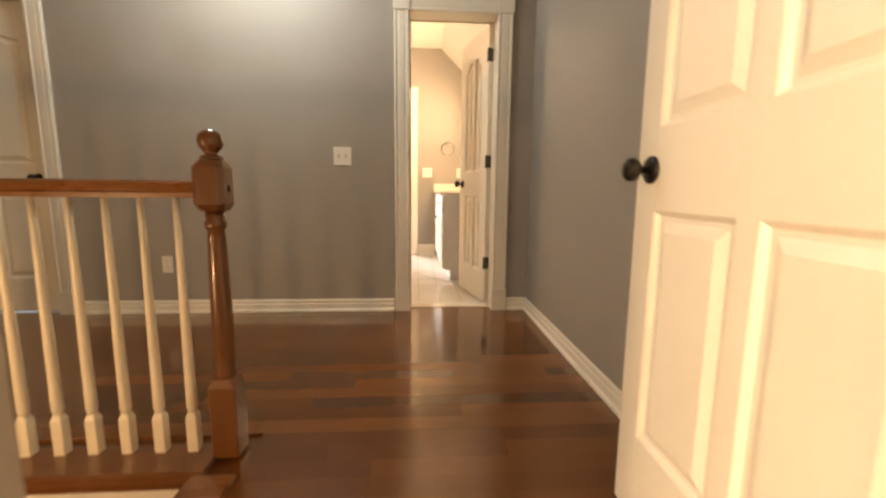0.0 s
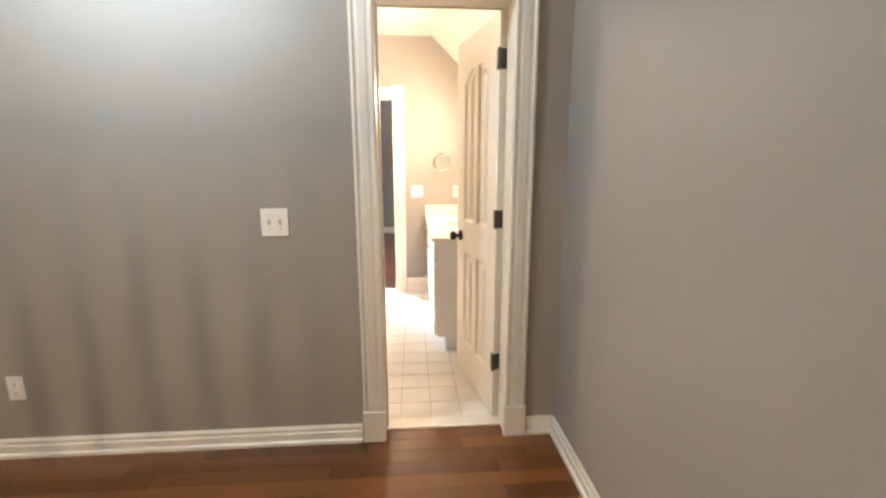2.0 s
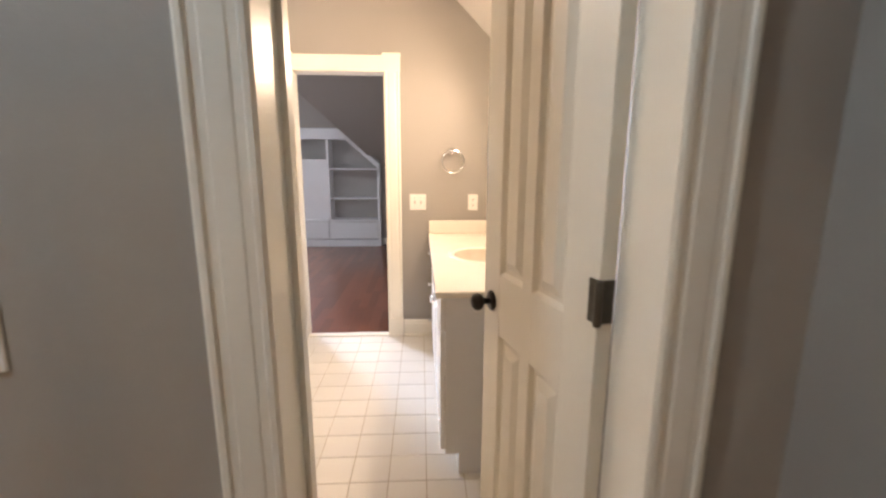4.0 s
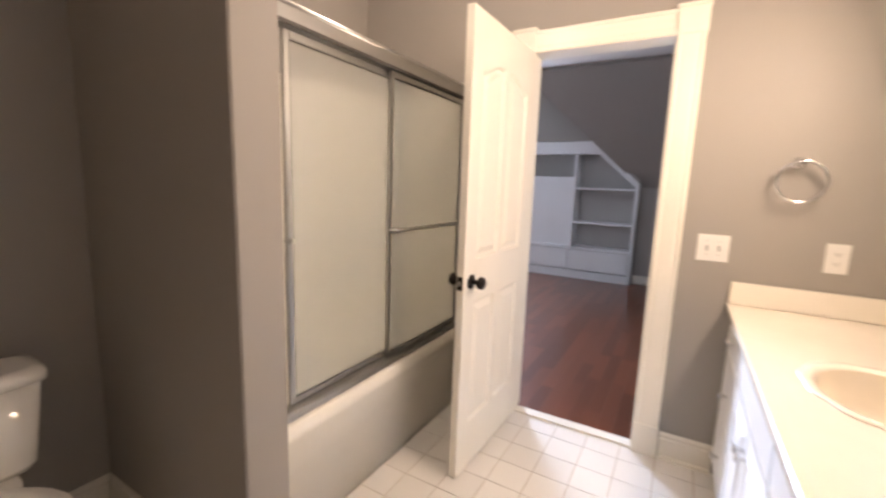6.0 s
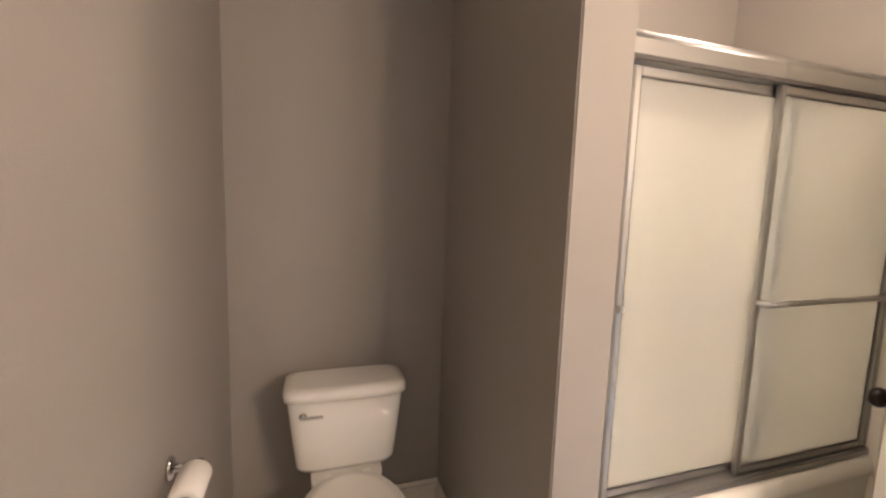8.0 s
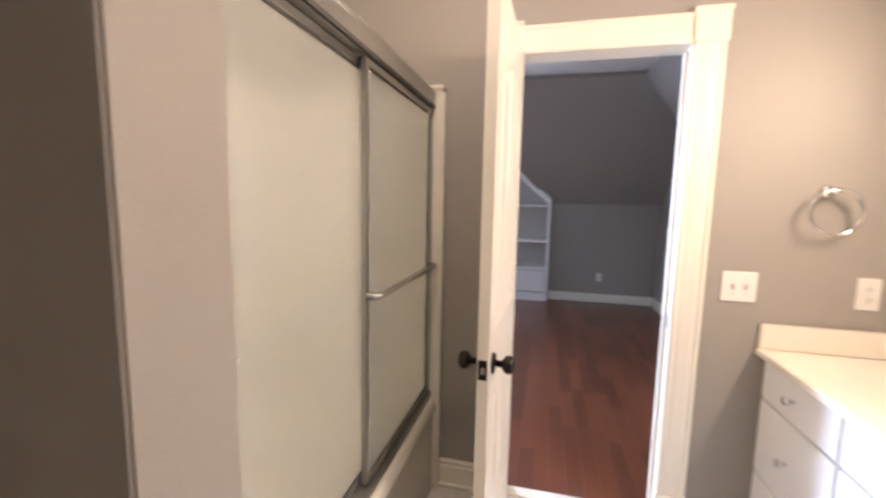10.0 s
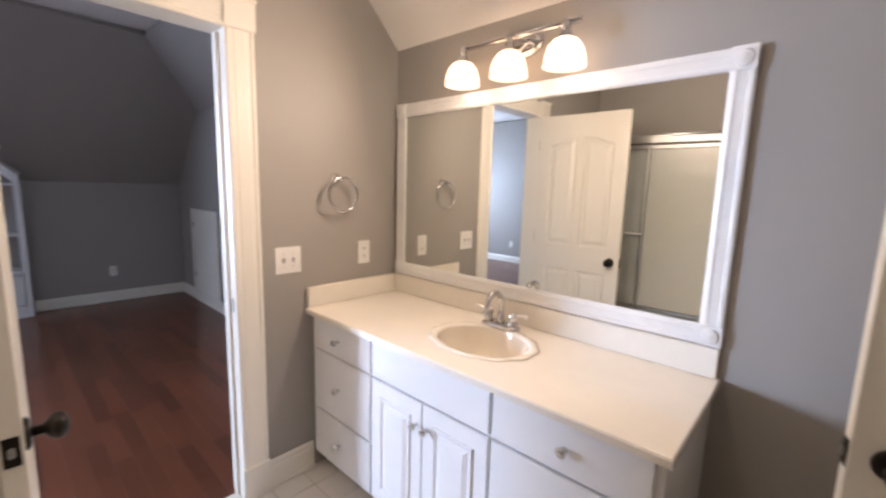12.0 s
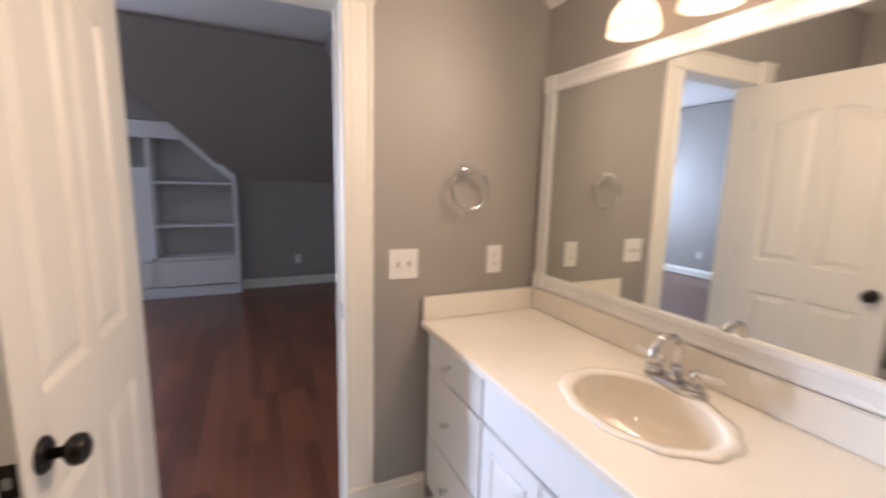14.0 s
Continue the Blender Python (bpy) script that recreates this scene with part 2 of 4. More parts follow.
w = blk(-2.6, -2.48, -6.6, -3.52, -0.02, TOP)
box(w, -2.6, RX, -6.72, -6.6, -0.02, TOP)
structure("wall_back_room", w, PAINT_GREY, "greige walls of the room behind", "wall")
structure("ceiling_hall", blk(-3.62, RX + 0.1, -6.7, 0.06, TOP, TOP + 0.1), CEILING_PAINT, "off-white flat hall ceiling", "ceiling")
w = blk(-1.97, 0.37, 0.06, BY + 0.02, TOP, TOP + 0.1)
prism(w, [(0.365, TOP), (RX + 0.01, 2.14), (RX + 0.12, 2.14), (0.365, TOP + 0.12)], Matrix(((1, 0, 0, 0), (0, 0, 1, 0.12), (0, 1, 0, 0), (0, 0, 0, 1))), BY - 0.12)
structure("ceiling_bath", w, CEILING_PAINT, "cream bathroom ceiling with a sloped side", "ceiling")
# stairwell
w = blk(-3.5, -0.60, -1.72, -1.62, -2.7, -0.03)
box(w, -0.62, -0.50, -3.4, -1.72, -2.7, -0.03)
structure("wall_stairwell", w, CEILING_PAINT, "cream painted stairwell sides below the landing", "wall")
structure("floor_lower", blk(-3.5, -0.5, -3.4, -1.7, -2.75, -2.7), CEILING_PAINT, "pale floor at the foot of the stairwell", "floor")

# bedroom shell
KY, SY, KX = 6.85, 6.66, 0.93
structure("wall_bedroom_east", blk(KX, KX + 0.12, BY + 0.12, KY + 0.1, -0.02, 2.25), PAINT_GREY, "greige bedroom knee wall", "wall")
structure("wall_bedroom_knee", blk(-0.50, KX, KY, KY + 0.1, -0.02, 1.44), PAINT_GREY, "low greige knee wall under the slope", "wall")
w = blk(-4.72, -3.95, SY + 0.12, SY + 0.24, -0.02, BED_TOP)
box(w, -2.95, -2.62, SY + 0.12, SY + 0.24, -0.02, BED_TOP)
box(w, -3.95, -2.95, SY + 0.12, SY + 0.24, -0.02, 0.9)
box(w, -3.95, -2.95, SY + 0.12, SY + 0.24, 2.1, BED_TOP)
box(w, -2.62, -0.5, SY + 0.5, SY + 0.6, -0.02, BED_TOP)
prism(w, [(-2.62, 2.03), (-1.15, 2.03), (-1.80, BED_TOP), (-2.62, BED_TOP)], Matrix(((1, 0, 0, 0), (0, 0, 1, SY), (0, 1, 0, 0), (0, 0, 0, 1))), 0.24)
structure("wall_bedroom_north", w, PAINT_GREY, "greige bedroom gable wall with a window opening", "wall")
structure("wall_bedroom_west", blk(-4.72, -4.6, BY, SY + 0.24, -0.02, BED_TOP), PAINT_GREY, "greige bedroom side wall", "wall")
CY = KY - (BED_TOP - 1.40)
w = bmesh.new()
for quad in (((-0.50, KY + 0.02, 1.40), (KX + 0.02, KY + 0.02, 1.40), (KX + 0.02, KY - 0.8, 2.20), (0.38, CY, BED_TOP), (-1.85, CY, BED_TOP)),
             ((-0.50, KY + 0.02, 1.40), (-1.85, CY, BED_TOP), (-1.85, SY, BED_TOP), (-0.50, SY, 1.45)),
             ((KX + 0.02, KY - 0.8, 2.20), (KX + 0.02, BY + 0.05, 2.20), (0.38, BY + 0.05, BED_TOP), (0.38, CY, BED_TOP))):
    w.faces.new([w.verts.new(p) for p in quad])
bmesh.ops.triangulate(w, faces=w.faces)
bmesh.ops.remove_doubles(w, verts=w.verts, dist=0.001)
slope_shell = structure("ceiling_bedroom_slope", w, PAINT_GREY, "greige sloped bedroom ceiling over the knee walls", "ceiling")
thick = slope_shell.modifiers.new("thickness", "SOLIDIFY")
thick.thickness, thick.offset = 0.05, 0.0
structure("ceiling_bedroom", blk(-4.72, 1.05, BY + 0.05, KY + 0.2, BED_TOP + 0.02, BED_TOP + 0.1), CEILING_PAINT, "pale flat bedroom ceiling", "ceiling")

# ---- trim ----


def baseboard(name, a, b, h=0.125):
    """Moulded board along the floor from a to b; the room lies to the left of that way."""
    a, b = Vector((*a, 0)), Vector((*b, 0))
    d = b - a
    m = Matrix.Translation(a) @ Matrix.Rotation(math.atan2(d.y, d.x), 4, "Z") @ Matrix(((0, 0, 1, 0), (1, 0, 0, 0), (0, 1, 0, 0), (0, 0, 0, 1)))
    shape = [(0.001, 0), (0.024, 0), (0.024, 0.014), (0.014, 0.022), (0.014, h - 0.035), (0.009, h - 0.028), (0.011, h - 0.014), (0.004, h), (0.001, h)]
    return structure(name, prism(bmesh.new(), shape, m, d.length), TRIM, "cream moulded baseboard along the wall", "baseboard")


baseboard("baseboard", (-0.112, HY), (-2.27, HY), 0.09)
baseboard("baseboard", (RX - 0.014, HY), (0.70, HY), 0.09)
baseboard("baseboard", (RX, -2.62), (RX, HY), 0.09)
baseboard("baseboard", (0.30, BY), (0.075, BY), 0.14)
baseboard("baseboard", (-0.81, BY), (-1.04, BY), 0.14)
baseboard("baseboard", (-1.85, 0.985), (-1.85, 0.12), 0.12)
baseboard("baseboard", (-0.95, 0.985), (-1.83, 0.985), 0.12)
baseboard("baseboard", (-1.83, 0.12), (-0.11, 0.12), 0.12)
baseboard("baseboard", (RX, 0.15), (RX, 0.95), 0.12)
baseboard("baseboard", (KX - 0.014, KY), (-0.48, KY), 0.12)
baseboard("baseboard", (KX, BY + 0.15), (KX, KY), 0.12)
baseboard("baseboard", (-4.6, SY + 0.12), (-4.6, BY + 0.15), 0.12)
baseboard("baseboard", (-2.62, SY + 0.12), (-4.58, SY + 0.12), 0.12)


def casing(name, x0, x1, top, face, out, label, cw=0.1, blocks=True, t=0.02):
    """Fluted door surround on the wall face at y=face, standing out towards out (-1 or 1), with plinths and corner blocks."""
    c = holder(name, label, "door casing")

    def shape_at(u0, width):
        e = u0 + width
        return [(u0, 0), (u0, t * 0.8), (u0 + 0.006, t), (u0 + 0.014, t), (u0 + 0.018, t * 0.78), (u0 + 0.030, t * 0.78), (u0 + 0.034, t * 0.86),
                (e - 0.034, t * 0.86), (e - 0.030, t * 0.78), (e - 0.018, t * 0.78), (e - 0.014, t), (e - 0.006, t), (e, t * 0.8), (e, 0)]
    up = Matrix(((1, 0, 0, 0), (0, out, 0, face), (0, 0, 1, 0), (0, 0, 0, 1)))
    for u in (x0 - cw, x1):
        part("side_casing", prism(bmesh.new(), shape_at(u, cw), Matrix.Translation((0, 0, 0.16)) @ up, top - 0.16), TRIM, c)
        ya, yb = sorted((face, face + out * (t + 0.007)))
        part("plinth_block", blk(u - 0.004, u + cw + 0.004, ya, yb, 0.0, 0.16, 0.003), TRIM, c)
        if blocks:
            cb = part("corner_block", blk(u - 0.006, u + cw + 0.006, ya, yb, top, top + cw + 0.008, 0.004), TRIM, c)
            yc, yd = sorted((face, face + out * (t + 0.014)))
            part("cap_moulding", blk(u - 0.010, u + cw + 0.010, yc, yd, top + cw - 0.004, top + cw + 0.014, 0.003), TRIM, cb)
    side = Matrix(((0, 0, 1, x0 + 0.006), (0, out, 0, face), (1, 0, 0, top), (0, 0, 0, 1)))
    part("head_casing", prism(bmesh.new(), shape_at(0, cw), side, x1 - x0 - 0.012), TRIM, c)
    return c


def jamb(name, x0, x1, top, y0, y1, label):
    j = holder(name, label, "door frame")
    part("side_jamb", blk(x0 - 0.02, x0, y0, y1, 0, top), TRIM, j)
    part("side_jamb", blk(x1, x1 + 0.02, y0, y1, 0, top), TRIM, j)
    part("head_jamb", blk(x0 - 0.02, x1 + 0.02, y0, y1, top, top + 0.02), TRIM, j)
    return j


casing("trim_hall_door", 0.0, 0.59, 2.02, HY, -1, "cream moulded casing with corner blocks round the bathroom doorway")
casing("trim_hall_door_inner", -0.022, 0.612, 2.02, 0.12, 1, "cream moulded casing inside the bathroom doorway", t=0.009)
jb = jamb("jamb_bath", 0.0, 0.59, 2.02, HY, 0.098, "cream jamb of the bathroom doorway")
part("door_stop", blk(0.0, 0.01, 0.045, 0.075, 0, 2.01), TRIM, jb)
casing("trim_bedroom_door", -0.70, -0.045, 2.02, BY, -1, "cream moulded casing with corner blocks round the bedroom doorway", 0.112)
jb = jamb("jamb_bedroom", -0.70, -0.045, 2.02, BY, BY + 0.12, "cream jamb of the bedroom doorway")
part("door_stop", blk(-0.055, -0.045, BY + 0.05, BY + 0.08, 0, 2.01), TRIM, jb)
part("strike_plate", blk(-0.0475, -0.045, BY + 0.012, BY + 0.042, 0.88, 0.94, 0.001), NICKEL, jb, "dull metal strike plate")
casing("trim_west_door", -3.17, -2.37, 2.02, HY, -1, "cream moulded casing round the closed hall door")
jamb("jamb_west", -3.15, -2.39, 2.02, HY, 0.12, "cream jamb of the closed hall door")
structure("threshold_hall", blk(0.0, 0.59, 0.03, 0.12, -0.012, 0.006, 0.003), MARBLE, "pale stone threshold strip", "threshold")
structure("threshold_bedroom", blk(-0.70, -0.045, BY - 0.0, BY + 0.07, -0.012, 0.008, 0.003), TRIM, "white threshold strip", "threshold")

# ---- doors ----


def arch(x0, x1, z0, z1, rise, inner):
    """Panel outline whose head sweeps up towards the door's middle (inner: 1 if that lies at x1, -1 if at x0)."""
    pts = [(x0, z0), (x1, z0)]
    n = 8 if rise else 1
    for i in range(n + 1):
        u = 1 - i / n if inner > 0 else i / n
        k = min(1.0, u * 1.25)
        pts.append((x1 + (x0 - x1) * i / n, z1 + rise * k * k * (3 - 2 * k)))
    return pts


def shrink(pts, d):
    cx = sum(p[0] for p in pts) / len(pts)
    zc = (min(p[1] for p in pts) + max(p[1] for p in pts)) / 2
    hx, hz = max(p[0] for p in pts) - cx, max(p[1] for p in pts) - zc
    return [(cx + (x - cx) * (hx - d) / hx, zc + (z - zc) * (hz - d) / hz) for x, z in pts]


def knob(parent, at, out):
    """Round knob on a rosette, standing out along local y by out."""
    m = Matrix.Translation(at) @ Matrix.Rotation(radians(-90 * out), 4, "X")
    k = part("door_knob", lathe(bmesh.new(), [(0.010, 0.006), (0.010, 0.028), (0.016, 0.032), (0.026, 0.040), (0.0285, 0.050), (0.026, 0.060), (0.016, 0.067), (0.001, 0.069)], m), BRONZE, parent, "round oil-rubbed bronze knob")
    part("rosette", lathe(bmesh.new(), [(0.033, 0.0), (0.033, 0.004), (0.028, 0.009), (0.012, 0.010)], m), BRONZE, k)
    return k


def panel_door(name, at, turn, width, label, knobs=(1, -1), hinges=(), flip=1):
    """Leaf hinged at local x=0, running along +x; four moulded panels on both faces, the upper two with arched heads."""
    d = thing(name, at, label, "door", turn)
    t, h = 0.035, 2.014
    rec = 0.012
    st, mid, gap = (0.105 + (0.66 - width) * 0.2), width / 2, 0.026
    zb, zl0, zl1, zt, rise = 0.24, 0.82, 1.01, 1.79, 0.055
    part("leaf", blk(0.01, width - 0.01, -t / 2 + rec + 0.001, t / 2 - rec - 0.001, 0.02, h - 0.01), DOOR_PAINT, d)
    for x0, x1 in ((0, st), (width - st, width)):
        part("stile", blk(x0, x1, -t / 2, t / 2, 0.012, h, 0.0015), DOOR_PAINT, d)
    part("mullion", blk(mid - gap, mid + gap, -t / 2, t / 2, zb, zt + rise + 0.01), DOOR_PAINT, d)
    part("bottom_rail", blk(st, width - st, -t / 2 + 0.0003, t / 2 - 0.0003, 0.013, zb), DOOR_PAINT, d)
    part("lock_rail", blk(st, width - st, -t / 2 + 0.0003, t / 2 - 0.0003, zl0, zl1), DOOR_PAINT, d)
    left, right = arch(st, mid - gap, zl1, zt, rise, 1), arch(mid + gap, width - st, zl1, zt, rise, -1)
    head = [(st, h - 0.001), (width - st, h - 0.001)] + right[2:] + left[2:]
    part("top_rail", prism(bmesh.new(), head, Matrix(((1, 0, 0, 0), (0, 0, 1, -t / 2 + 0.0003), (0, 1, 0, 0), (0, 0, 0, 1))), t - 0.0006), DOOR_PAINT, d)
    for side in (1, -1):
        for o in (left, right, arch(st, mid - gap, zb, zl0, 0, 1), arch(mid + gap, width - st, zb, zl0, 0, 1)):
            y = side * t / 2
            rings = [(o, -0.0005), (shrink(o, 0.004), -0.003), (shrink(o, 0.012), -rec), (shrink(o, 0.024), -rec), (shrink(o, 0.048), -0.0015)]
            bm = loft(bmesh.new(), [[(px, y + side * dy, pz) for px, pz in ring] for ring, dy in rings], first=False)
            for f in bm.faces:
                f.smooth = False
            part("door_panel", bm, DOOR_PAINT, d)
    for side in knobs:
        knob(d, (width - 0.065, side * (t / 2 + 0.0005), 0.915), side)
    if knobs:
        lp = part("latch_plate", blk(width, width + 0.002, -0.0125, 0.0125, 0.885, 0.945, 0.0008), BRONZE, d, "dark latch plate")
        part("latch_bolt", blk(width + 0.002, width + 0.009, -0.006, 0.006, 0.905, 0.925, 0.002), NICKEL, lp)
    for z in hinges:
        hg = part("hinge", lathe(bmesh.new(), [(0.007, z - 0.046), (0.008, z - 0.044), (0.008, z + 0.044), (0.007, z + 0.046)], Matrix.Translation((-0.006, flip * (t / 2 + 0.006), 0)), 12), DARK_STEEL, d, "dark steel butt hinge")
        part("hinge_leaf", blk(-0.003, -0.0005, min(flip * (0.003 - t / 2), flip * (t / 2 + 0.004)), max(flip * (0.003 - t / 2), flip * (t / 2 + 0.004)), z - 0.044, z + 0.044), DARK_STEEL, hg)
        part("hinge_leaf", blk(0.0, 0.03, flip * (t / 2 + 0.0005), flip * (t / 2 + 0.0025), z - 0.044, z + 0.044), DARK_STEEL, hg)
    return d


panel_door("door_bath", (0.576, 0.105, 0.0), 103, 0.585, "cream moulded four-panel door standing open into the bathroom", hinges=(0.32, 1.07, 1.81), flip=1)
bd = panel_door("door_bedroom", (-0.701, 2.530, 0.0), -91.8, 0.695, "cream moulded four-panel door standing open beside the tub", hinges=(0.30, 1.05, 1.80), flip=-1)
stop = part("hinge_stop", tube(bmesh.new(), [(-0.006, -0.030, 1.10), (0.012, -0.055, 1.102), (0.020, -0.075, 1.102)], 0.005), BRONZE, bd, "dark hinge-pin door stop")
part("bumper", lathe(bmesh.new(), [(0.009, -0.004), (0.010, 0.0), (0.009, 0.006)], Matrix.Translation((0.021, -0.077, 1.102)), 14), SLOT, stop)
panel_door("door_back_room", (0.607, -2.665, 0.0), 88.8, 0.748, "cream moulded four-panel door standing open into the hall", hinges=(0.3, 1.05, 1.8))
panel_door("door_west", (-3.145, 0.03, 0.0), 0, 0.75, "cream moulded four-panel door, closed, at the hall end", knobs=(-1,))
hk = thing("robe_hook", (-0.7165, 2.40, 1.62), "small nickel double robe hook on the open door", "hook")
part("hook_plate", blk(-0.004, 0.0, -0.014, 0.014, -0.03, 0.03, 0.001), NICKEL, hk)
for s in (-1, 1):
    part("prong", tube(bmesh.new(), [(-0.004, 0, 0.01), (-0.03, s * 0.012, 0.0), (-0.045, s * 0.028, 0.008), (-0.05, s * 0.032, 0.022)], 0.0045), NICKEL, hk)

# ---- electrical plates ----


def wall_plate(name, at, turn, width, height, toggles, outlets, label, category):
    """Cover plate facing local -y."""
    p = thing(name, at, label, category, turn)
    part("cover_plate", blk(-width / 2, width / 2, -0.006, 0, -height / 2, height / 2, 0.0025), PLASTIC, p)
    for x in toggles:
        tg = part("toggle_slot", blk(x - 0.006, x + 0.006, -0.0075, -0.005, -0.012, 0.012), TOGGLE, p, "grey toggle surround")
        part("toggle", blk(x - 0.004, x + 0.004, -0.017, -0.006, -0.001, 0.010, 0.001), TOGGLE, tg)
        for z in (-0.03, 0.03):
            part("screw", lathe(bmesh.new(), [(0.003, 0), (0.002, 0.001)], Matrix.Translation((x, -0.006, z)) @ Matrix.Rotation(radians(90), 4, "X"), 10), TOGGLE, p)
    for z in outlets:
        oc = part("receptacle", blk(-0.017, 0.017, -0.0085, -0.005, z - 0.014, z + 0.014, 0.004), PLASTIC, p)
        for x in (-0.006, 0.006):
            part("slot", blk(x - 0.001, x + 0.001, -0.0092, -0.008, z - 0.003, z + 0.007), SLOT, oc)
        part("slot", blk(-0.002, 0.002, -0.0092, -0.008, z - 0.010, z - 0.006), SLOT, oc)
    return p


wall_plate("light_switch", (-0.454, HY, 1.085), 0, 0.118, 0.122, (-0.023, 0.023), (), "white double toggle switch plate on the hall wall", "light switch")
wall_plate("wall_outlet", (-1.653, HY, 0.342), 0, 0.07, 0.115, (), (-0.02, 0.02), "white duplex outlet on the hall wall", "wall outlet")
wall_plate("light_switch", (0.193, BY, 1.084), 0, 0.124, 0.122, (-0.023, 0.023), (), "white double toggle switch plate beside the bedroom doorway", "light switch")
wall_plate("wall_outlet", (0.617, BY, 1.083), 0, 0.074, 0.122, (), (-0.02, 0.02), "white duplex outlet above the vanity", "wall outlet")
wall_plate("wall_outlet", (0.20, KY, 0.36), 0, 0.07, 0.115, (), (-0.02, 0.02), "white duplex outlet on the bedroom knee wall", "wall outlet")
wall_plate("wall_outlet", (-4.6, 5.3, 0.36), 90, 0.07, 0.115, (), (-0.02, 0.02), "white duplex outlet on the bedroom side wall", "wall outlet")

# ---- stair rail ----
sr = thing("stair_railing", (-0.572, -1.637, 0.0), "oak handrail and newel with cream tapered balusters at the stairwell", "railing")


def square_ring(s, z, cut):
    a, b = s, s - cut
    return [(a, b, z), (b, a, z), (-b, a, z), (-a, b, z), (-a, -b, z), (-b, -a, z), (b, -a, z), (a, -b, z)]


nb = bmesh.new()
loft(nb, [square_ring(0.042, 0.0, 0.004), square_ring(0.042, 0.235, 0.004), square_ring(0.034, 0.262, 0.012)])
for f in nb.faces:
    f.smooth = False
newel = part("newel_post", nb, OAK, sr)
part("newel_shaft", lathe(bmesh.new(), [(0.032, 0.255), (0.036, 0.27), (0.029, 0.29), (0.033, 0.34), (0.031, 0.5), (0.026, 0.70), (0.024, 0.735), (0.032, 0.745), (0.032, 0.757), (0.026, 0.768), (0.030, 0.80)], Matrix(), 28), OAK, newel)
nb = bmesh.new()
loft(nb, [square_ring(0.036, 0.795, 0.016), square_ring(0.046, 0.815, 0.016), square_ring(0.046, 0.925, 0.016), square_ring(0.034, 0.945, 0.016)])
for f in nb.faces:
    f.smooth = False
part("newel_block", nb, OAK, newel)
part("ball_finial", lathe(bmesh.new(), [(0.030, 0.942), (0.034, 0.95), (0.030, 0.958), (0.016, 0.964), (0.022, 0.972), (0.033, 0.985), (0.037, 1.002), (0.033, 1.020), (0.020, 1.033), (0.001, 1.038)], Matrix(), 28), OAK, newel)
part("plug", lathe(bmesh.new(), [(0.011, 0.0), (0.010, 0.003), (0.001, 0.003)], Matrix.Translation((0.046, 0, 0.862)) @ Matrix.Rotation(radians(90), 4, "Y"), 14), BRONZE, newel, "dark plugged bolt hole")
rail_shape = [(-0.030, 0.0), (0.030, 0.0), (0.031, 0.014), (0.024, 0.022), (0.031, 0.034), (0.026, 0.046), (0.012, 0.053), (-0.012, 0.053), (-0.026, 0.046), (-0.031, 0.034), (-0.024, 0.022), (-0.031, 0.014)]
part("handrail", prism(bmesh.new(), rail_shape, Matrix(((0, 0, -1, -0.042), (1, 0, 0, 0), (0, 1, 0, 0.834), (0, 0, 0, 1))), 2.4), RAIL_WOOD, sr, "moulded oak handrail")
bal = bmesh.new()
loft(bal, [square_ring(0.017, 0.0, 0.002), square_ring(0.017, 0.125, 0.002), square_ring(0.010, 0.148, 0.004)])
for f in bal.faces:
    f.smooth = False
lathe(bal, [(0.012, 0.14), (0.0165, 0.16), (0.0145, 0.4), (0.011, 0.65), (0.0085, 0.835)], Matrix(), 16)
bal_mesh = mesh_of("baluster", bal, BALUSTER_PAINT)
for i in range(22):
    b = new("baluster", bal_mesh)
    b.parent, b.location = sr, (-0.114 - i * 0.1035, 0, 0.0)
    if i == 0:
        tagged(b, "cream painted tapered baluster")
nosing = holder("trim_landing_nosing", "oak nosing boards round the stairwell edge", "trim")
part("nosing_board", blk(-3.5, -0.60, -1.76, -1.60, -0.03, 0.008, 0.006), OAK, nosing)
part("nosing_board", blk(-0.64, -0.50, -3.4, -1.762, -0.03, 0.006, 0.006), RAIL_WOOD, nosing)

# ---- bathtub and shower doors ----
TX = -1.04
tub = thing("bathtub", (TX, 1.84, 0.0), "almond acrylic bathtub with a matching surround", "bathtub")
L = 0.70


def tub_ring(x0, x1, y0, y1, z, r):
    pts = []
    for cx, cy, a0 in ((x1 - r, y1 - r, 0), (x0 + r, y1 - r, 90), (x0 + r, y0 + r, 180), (x1 - r, y0 + r, 270)):
        for k in range(5):
            a = radians(a0 + 22.5 * k)
            pts.append((cx + r * math.cos(a), cy + r * math.sin(a), z))
    return pts


part("tub_shell", loft(bmesh.new(), [tub_ring(-0.80, -0.012, -L, L, 0.0, 0.01), tub_ring(-0.80, -0.008, -L, L, 0.395, 0.01), tub_ring(-0.80, 0.006, -L, L, 0.415, 0.012), tub_ring(-0.80, 0.006, -L, L, 0.435, 0.012), tub_ring(-0.80, -0.004, -L, L, 0.462, 0.012), tub_ring(-0.795, -0.018, -L, L, 0.475, 0.015),
     tub_ring(-0.74, -0.10, -L + 0.09, L - 0.08, 0.475, 0.12), tub_ring(-0.72, -0.12, -L + 0.11, L - 0.12, 0.44, 0.13), tub_ring(-0.66, -0.17, -L + 0.2, L - 0.2, 0.10, 0.15)]), ACRYLIC, tub)
part("surround_panel", blk(-0.806, -0.790, -L, L, 0.47, 1.87), ACRYLIC, tub)
part("surround_panel", blk(-0.79, 0.0, L - 0.018, L + 0.006, 0.47, 1.87, 0.004), ACRYLIC, tub)
